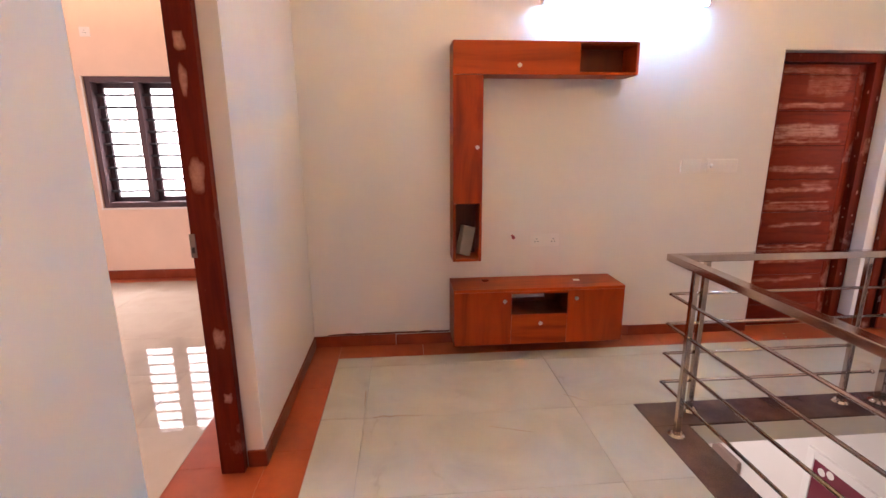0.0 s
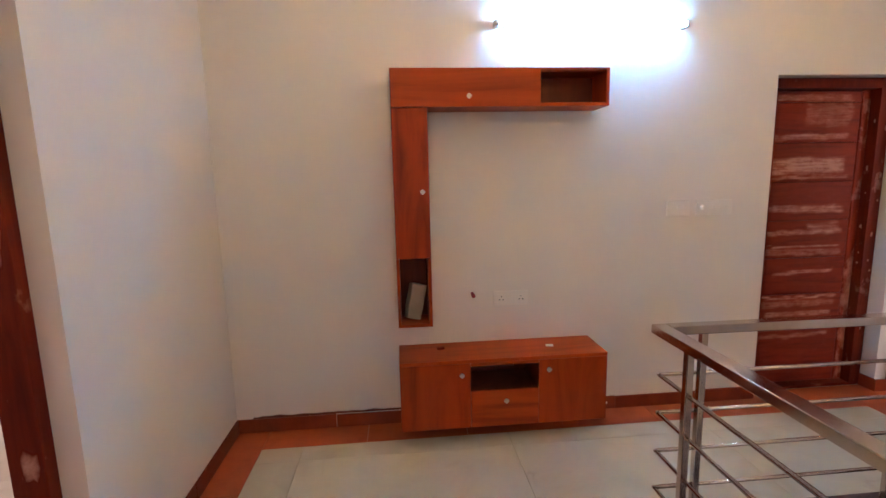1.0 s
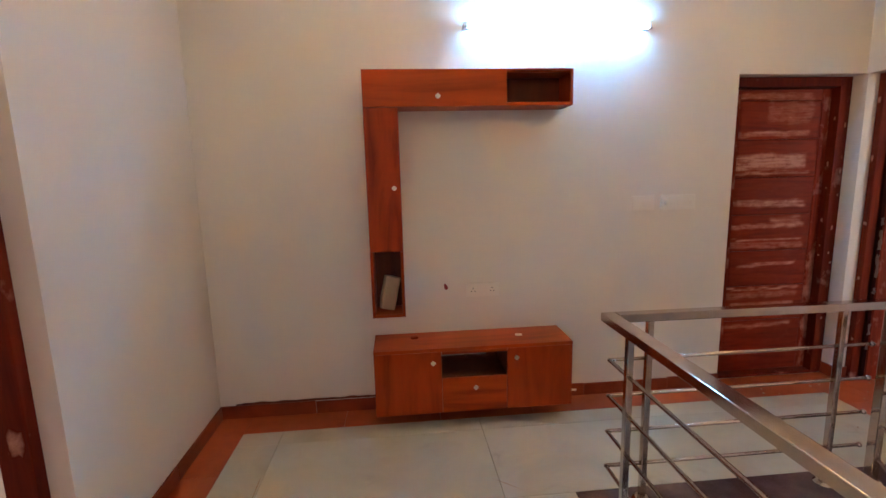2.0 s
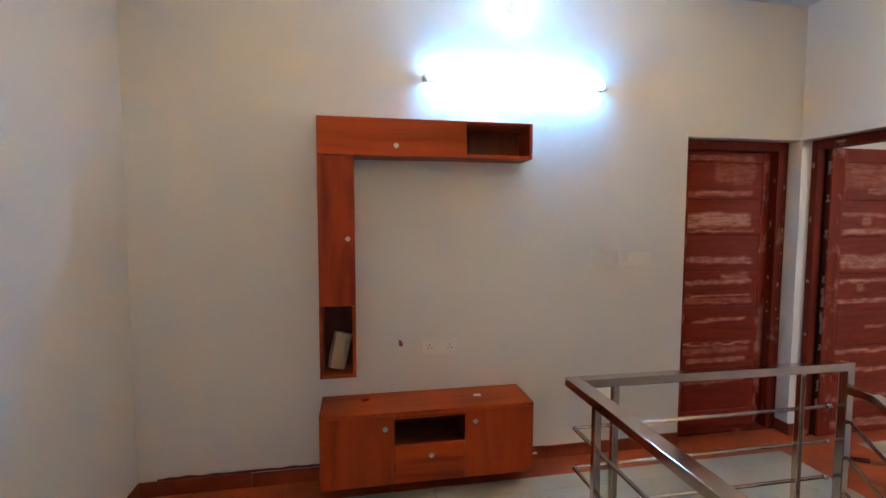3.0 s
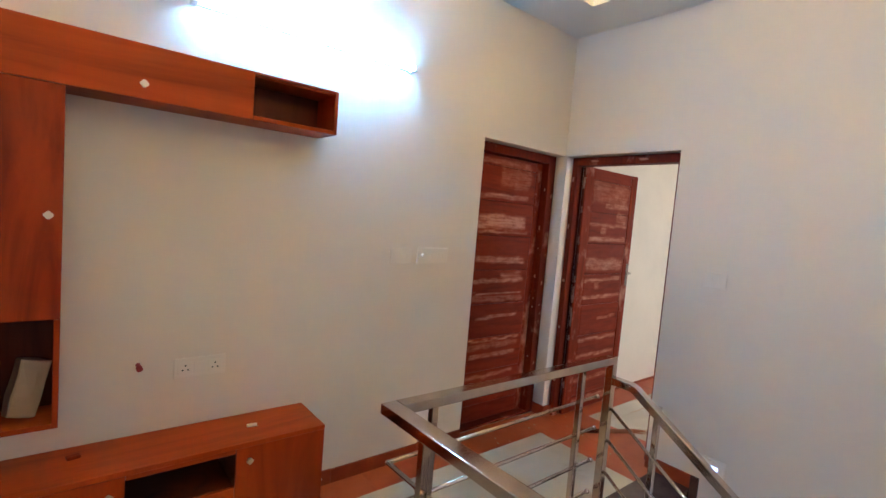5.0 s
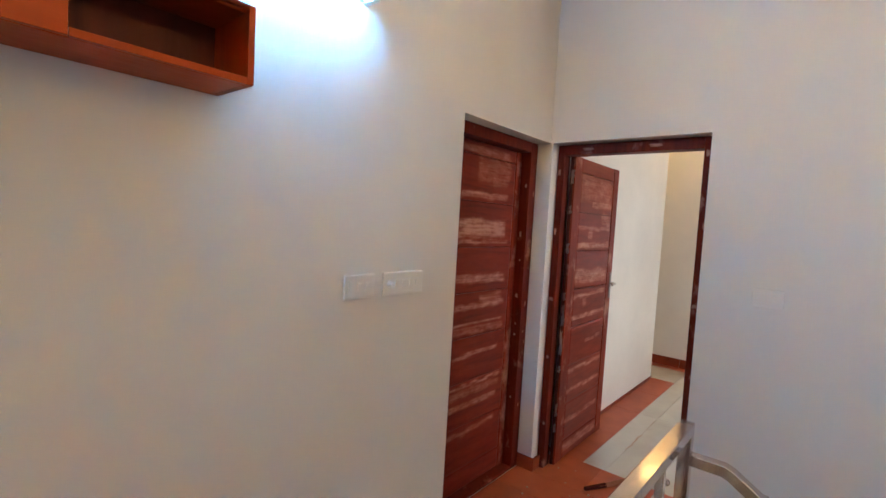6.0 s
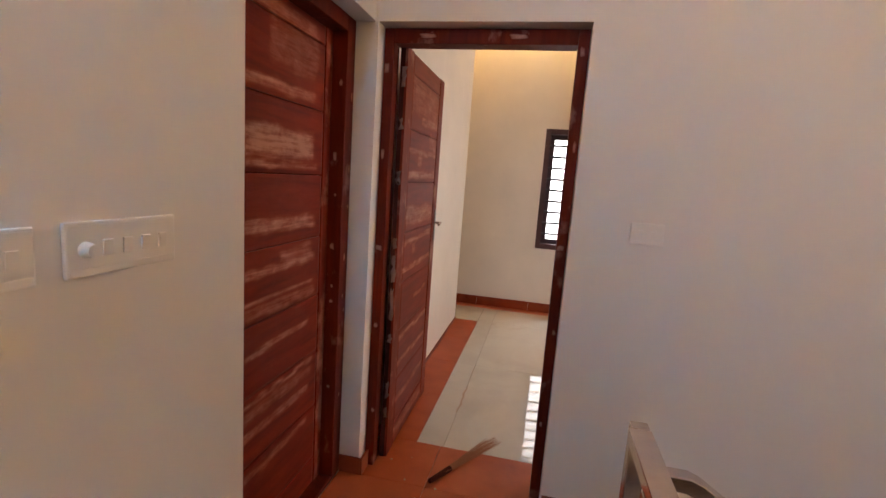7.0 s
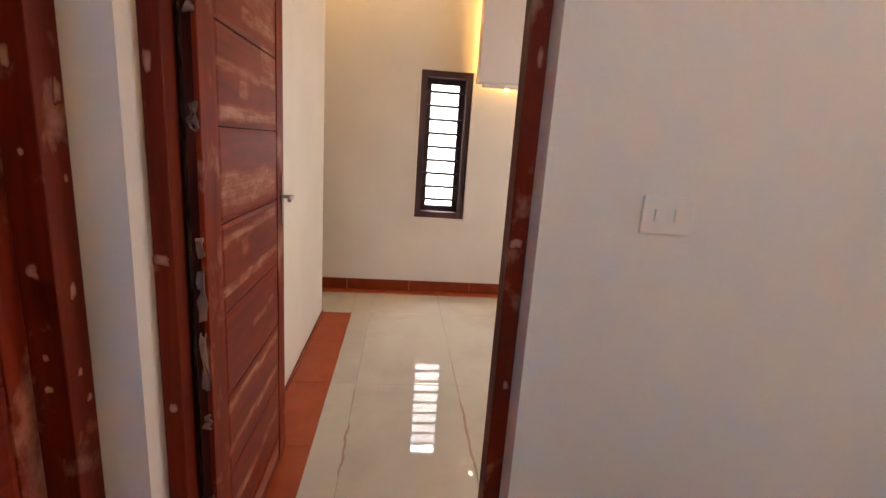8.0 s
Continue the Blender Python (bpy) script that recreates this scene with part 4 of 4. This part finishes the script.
ld = empty("lower_door", "dark red patterned door in a white frame on the storey below", "door", kind="structure")
part("frame_post", box(R - 0.03, R - 0.001, 0.012, 0.085, LOW, -1.17, 0.003), PLASTIC, ld)
part("leaf", box(R - 0.02, R - 0.001, -0.85, 0.0115, LOW, -1.25, 0.002), mat("maroon_door", (0.16, 0.012, 0.03), 0.35), ld)
part("frame_head", box(R - 0.03, R - 0.001, -0.85, 0.0115, -1.2495, -1.17, 0.003), PLASTIC, ld)
for y, z in ((-0.07, -1.33), (-0.15, -1.30)):
    part("pale_motif", rod((R - 0.021, y, z), (R - 0.0235, y, z), 0.035, 14), PLASTIC, ld, "pale rounded motif")
bm = box(R - 0.06, R - 0.001, 0.81, 1.225, -2.08, -1.915, 0.02)
tagged(link("wall_box", bm, BOXWOOD), "brown rounded wooden box on the wall below", "box")

# ---- broom ----
broom = empty("broom", "worn short straw broom lying on the door threshold", "broom", at=(4.29, -0.368, 0.0))
b0, b1 = Vector((0, 0, 0.014)), Vector((0.485, -0.275, 0.012))
dirn = (b1 - b0).normalized()
sidev = Vector((-dirn.y, dirn.x, 0))
part("binding", rod(b0, b0 + dirn * 0.15, 0.012, 10, None, 0.015), DARKGAP, broom, "dark bound broom grip")
bm = bmesh.new()
for i in range(90):
    u, hgt = random.uniform(-1, 1), random.uniform(0, 1)
    a = b0 + dirn * random.uniform(0.08, 0.2) + sidev * u * 0.012 + Vector((0, 0, (hgt - 0.5) * 0.014))
    e = b0 + dirn * random.uniform(0.42, 0.56) + sidev * u * random.uniform(0.02, 0.045) + Vector((0, 0, -0.008 + 0.014 * hgt))
    rod(a, e, 0.0014, 4, bm, 0.0007)
part("straw", bm, STRAW, broom, "frayed brown straw")

# ragged mortar on top of the skirting
bm = bmesh.new()
n = 60
for i in range(n):
    x = 0.10 + 0.90 * i / n
    h = 0.010 + 0.010 * noise.noise(Vector((x * 14, 0, 0)))
    if h > 0.004:
        box(x, x + 0.90 / n + 0.002, -0.0105, -0.0008, SK + 0.0045, SK + 0.0045 + h, bm=bm)
tagged(link("mortar_bead", bm, MORTAR), "rough dark mortar bead along the skirting top", "mortar", kind="structure")
tagged(link("paper_label", box(2.285, 2.345, -0.0135, -0.0122, 0.036, 0.050, 0.0004), PLASTIC), "small pale paper label stuck on the skirting", "label")


def stain(x, y, length, width, seed, turn=0.0):
    """A long ragged streak of dirt or marble vein on the floor, from (x, y), turned from the x axis by so many degrees.
    """
    bm = bmesh.new()
    up, down = [], []
    m = 26
    for i in range(m + 1):
        u = i / m
        w = width * math.sin(math.pi * u) ** 0.6 * (0.5 + 0.9 * abs(noise.noise(Vector((u * 7, seed, 0)))))
        off = width * 0.6 * noise.noise(Vector((u * 5, seed + 3, 1)))
        up.append(bm.verts.new((u * length, off + w / 2, 0.0)))
        down.append(bm.verts.new((u * length, off - w / 2, 0.0)))
    for i in range(m):
        bm.faces.new((down[i], down[i + 1], up[i + 1], up[i]))
    tagged(link("dirt_vein_streak", bm, DIRT), "thin brown streak of dirt and marble veining on the floor", "stain", group="dirt streaks on the floor").matrix_world = pose(x, y, 0.0014, 0, 0, turn)


stain(0.48, -0.945, 0.20, 0.016, 1.0)
stain(0.65, -0.953, 0.12, 0.007, 2.0)
stain(0.43, -0.86, 0.22, 0.007, 6.0, 92)
# a vein of the marble, drawn as a streak like the dirt
stain(1.10, -1.085, 0.25, 0.006, 7.0, -18)
stain(1.60, -0.80, 0.16, 0.005, 8.0, -38)
stain(0.16, -0.945, 0.22, 0.005, 9.0)
stain(4.98, -0.970, 0.75, 0.020, 3.0)
stain(5.00, -0.366, 0.42, 0.018, 4.0)
stain(5.50, -0.362, 0.30, 0.006, 5.0)

# crumbs of plaster on the threshold
for i in range(16):
    x, y = random.uniform(3.5, 4.5), random.uniform(-0.7, -0.05)
    bm = ball((0, 0, 0.004), random.uniform(0.003, 0.008), None, 0.6, 8)
    for vert in bm.verts:
        vert.co += Vector((noise.noise(vert.co * 300 + Vector((i, 0, 0))), noise.noise(vert.co * 300 + Vector((0, i, 0))), 0)) * 0.003
        vert.co.z = max(vert.co.z, 0.0)
    tagged(link("plaster_crumb", bm, FOAM), "small pale plaster crumb on the floor", "crumb", group="plaster crumbs on the floor").location = (x, y, 0.0)


# ---- floor tiles, piece by piece ----
def tile_field(owner, name, rect, ox, oy, sx, sy, material, gap=0.002, seed=3, top=0.0):
    """Rectangular tiles on a grid through (ox, oy), cut to rect."""
    x0, x1, y0, y1 = rect
    meshes = {}
    ix = math.floor((x0 - ox) / sx)
    while ox + ix * sx < x1 - 0.01:
        a, b = max(x0, ox + ix * sx), min(x1, ox + (ix + 1) * sx)
        iy = math.floor((y0 - oy) / sy)
        while oy + iy * sy < y1 - 0.01:
            c, d = max(y0, oy + iy * sy), min(y1, oy + (iy + 1) * sy)
            iy += 1
            if b - a < 0.02 or d - c < 0.02:
                continue
            key = (round(b - a, 3), round(d - c, 3))
            if key not in meshes:
                w, h = key[0] / 2 - gap / 2, key[1] / 2 - gap / 2
                bm = box(-w, w, -h, h, -0.012, 0.0, 0.0008)
                me = bpy.data.meshes.new(name)
                bm.to_mesh(me)
                bm.free()
                me.materials.append(material)
                meshes[key] = me
            o = new(name, meshes[key])
            o.parent = owner
            o.location = ((a + b) / 2, (c + d) / 2, top)
        ix += 1


fl = empty("floor", "polished white marble-look floor tiles with a terracotta border", "floor", kind="structure")
BW = 0.198
WB = -0.205
for rect in ((BW, 1.98, BACK, -0.95), (BW, 4.01, -0.95, WB)):
    tile_field(fl, "marble_tile", rect, 0.436, -0.95, 1.2, 0.605, MARBLE)
tile_field(fl, "border_tile", (0.0, BW, BACK, 0.0), 0.0, 0.0, BW, 0.6, TERRA)
tile_field(fl, "border_tile", (BW, D1[0], WB, 0.0), BW, WB, 0.6, 0.21, TERRA)
tile_field(fl, "border_tile", (D1[0], 4.01, WB, 0.086), D1[0], WB, 0.64, 0.3, TERRA)
tile_field(fl, "border_tile", (4.01, R, -0.95, 0.086), 4.01, -0.95, 0.26, 0.6, TERRA)
tile_field(fl, "threshold_tile", (R, 4.62, -0.95, 0.0), R, -0.95, 0.37, 0.6, TERRA)
tile_field(fl, "threshold_tile", (-0.402, 0.0, D3[0], D3[1]), -0.402, D3[0], 0.41, 0.6, TERRA)
for rect in ((1.98, 2.18, BACK, -1.17), (1.98, 3.46, -1.17, -0.95), (3.46, R, -1.185, -0.95)):
    tile_field(fl, "granite_slab", rect, rect[0], rect[2], 1.5 if rect[3] == -0.95 else 0.2, 0.24 if rect[3] == -0.95 else 1.4, GRANITE, 0.0015)
hf = empty("hall_floor", "polished white marble-look hall floor tiles with a terracotta border strip", "floor", kind="structure")
tile_field(hf, "marble_tile", (4.62, FAR - 0.13, -3.2, -0.213), 4.61, -0.97, 1.2, 0.605, MARBLE)
tile_field(hf, "marble_tile", (6.985, FAR - 0.13, -0.213, 2.4), 4.61, -0.97, 1.2, 0.605, MARBLE)
tile_field(hf, "border_tile", (4.62, 6.985, -0.213, HY), 4.62, -0.213, 0.6, 0.3, TERRA)
tile_field(hf, "border_tile", (FAR - 0.13, FAR, -3.2, 2.4), FAR - 0.13, -3.2, 0.2, 0.6, TERRA)
bf = empty("bedroom_floor", "polished pale marble-look bedroom floor tiles", "floor", kind="structure")
tile_field(bf, "marble_tile", (BX, -0.402, -3.4, BED_Y - 0.13), -0.78, -0.93, 1.2, 0.605, MARBLE)
tile_field(bf, "border_tile", (-0.402, -0.18, -1.29, BED_Y), -0.402, -1.29, 0.3, 0.6, TERRA)
tile_field(bf, "border_tile", (BX, -0.402, BED_Y - 0.13, BED_Y), BX, BED_Y - 0.13, 0.6, 0.2, TERRA)
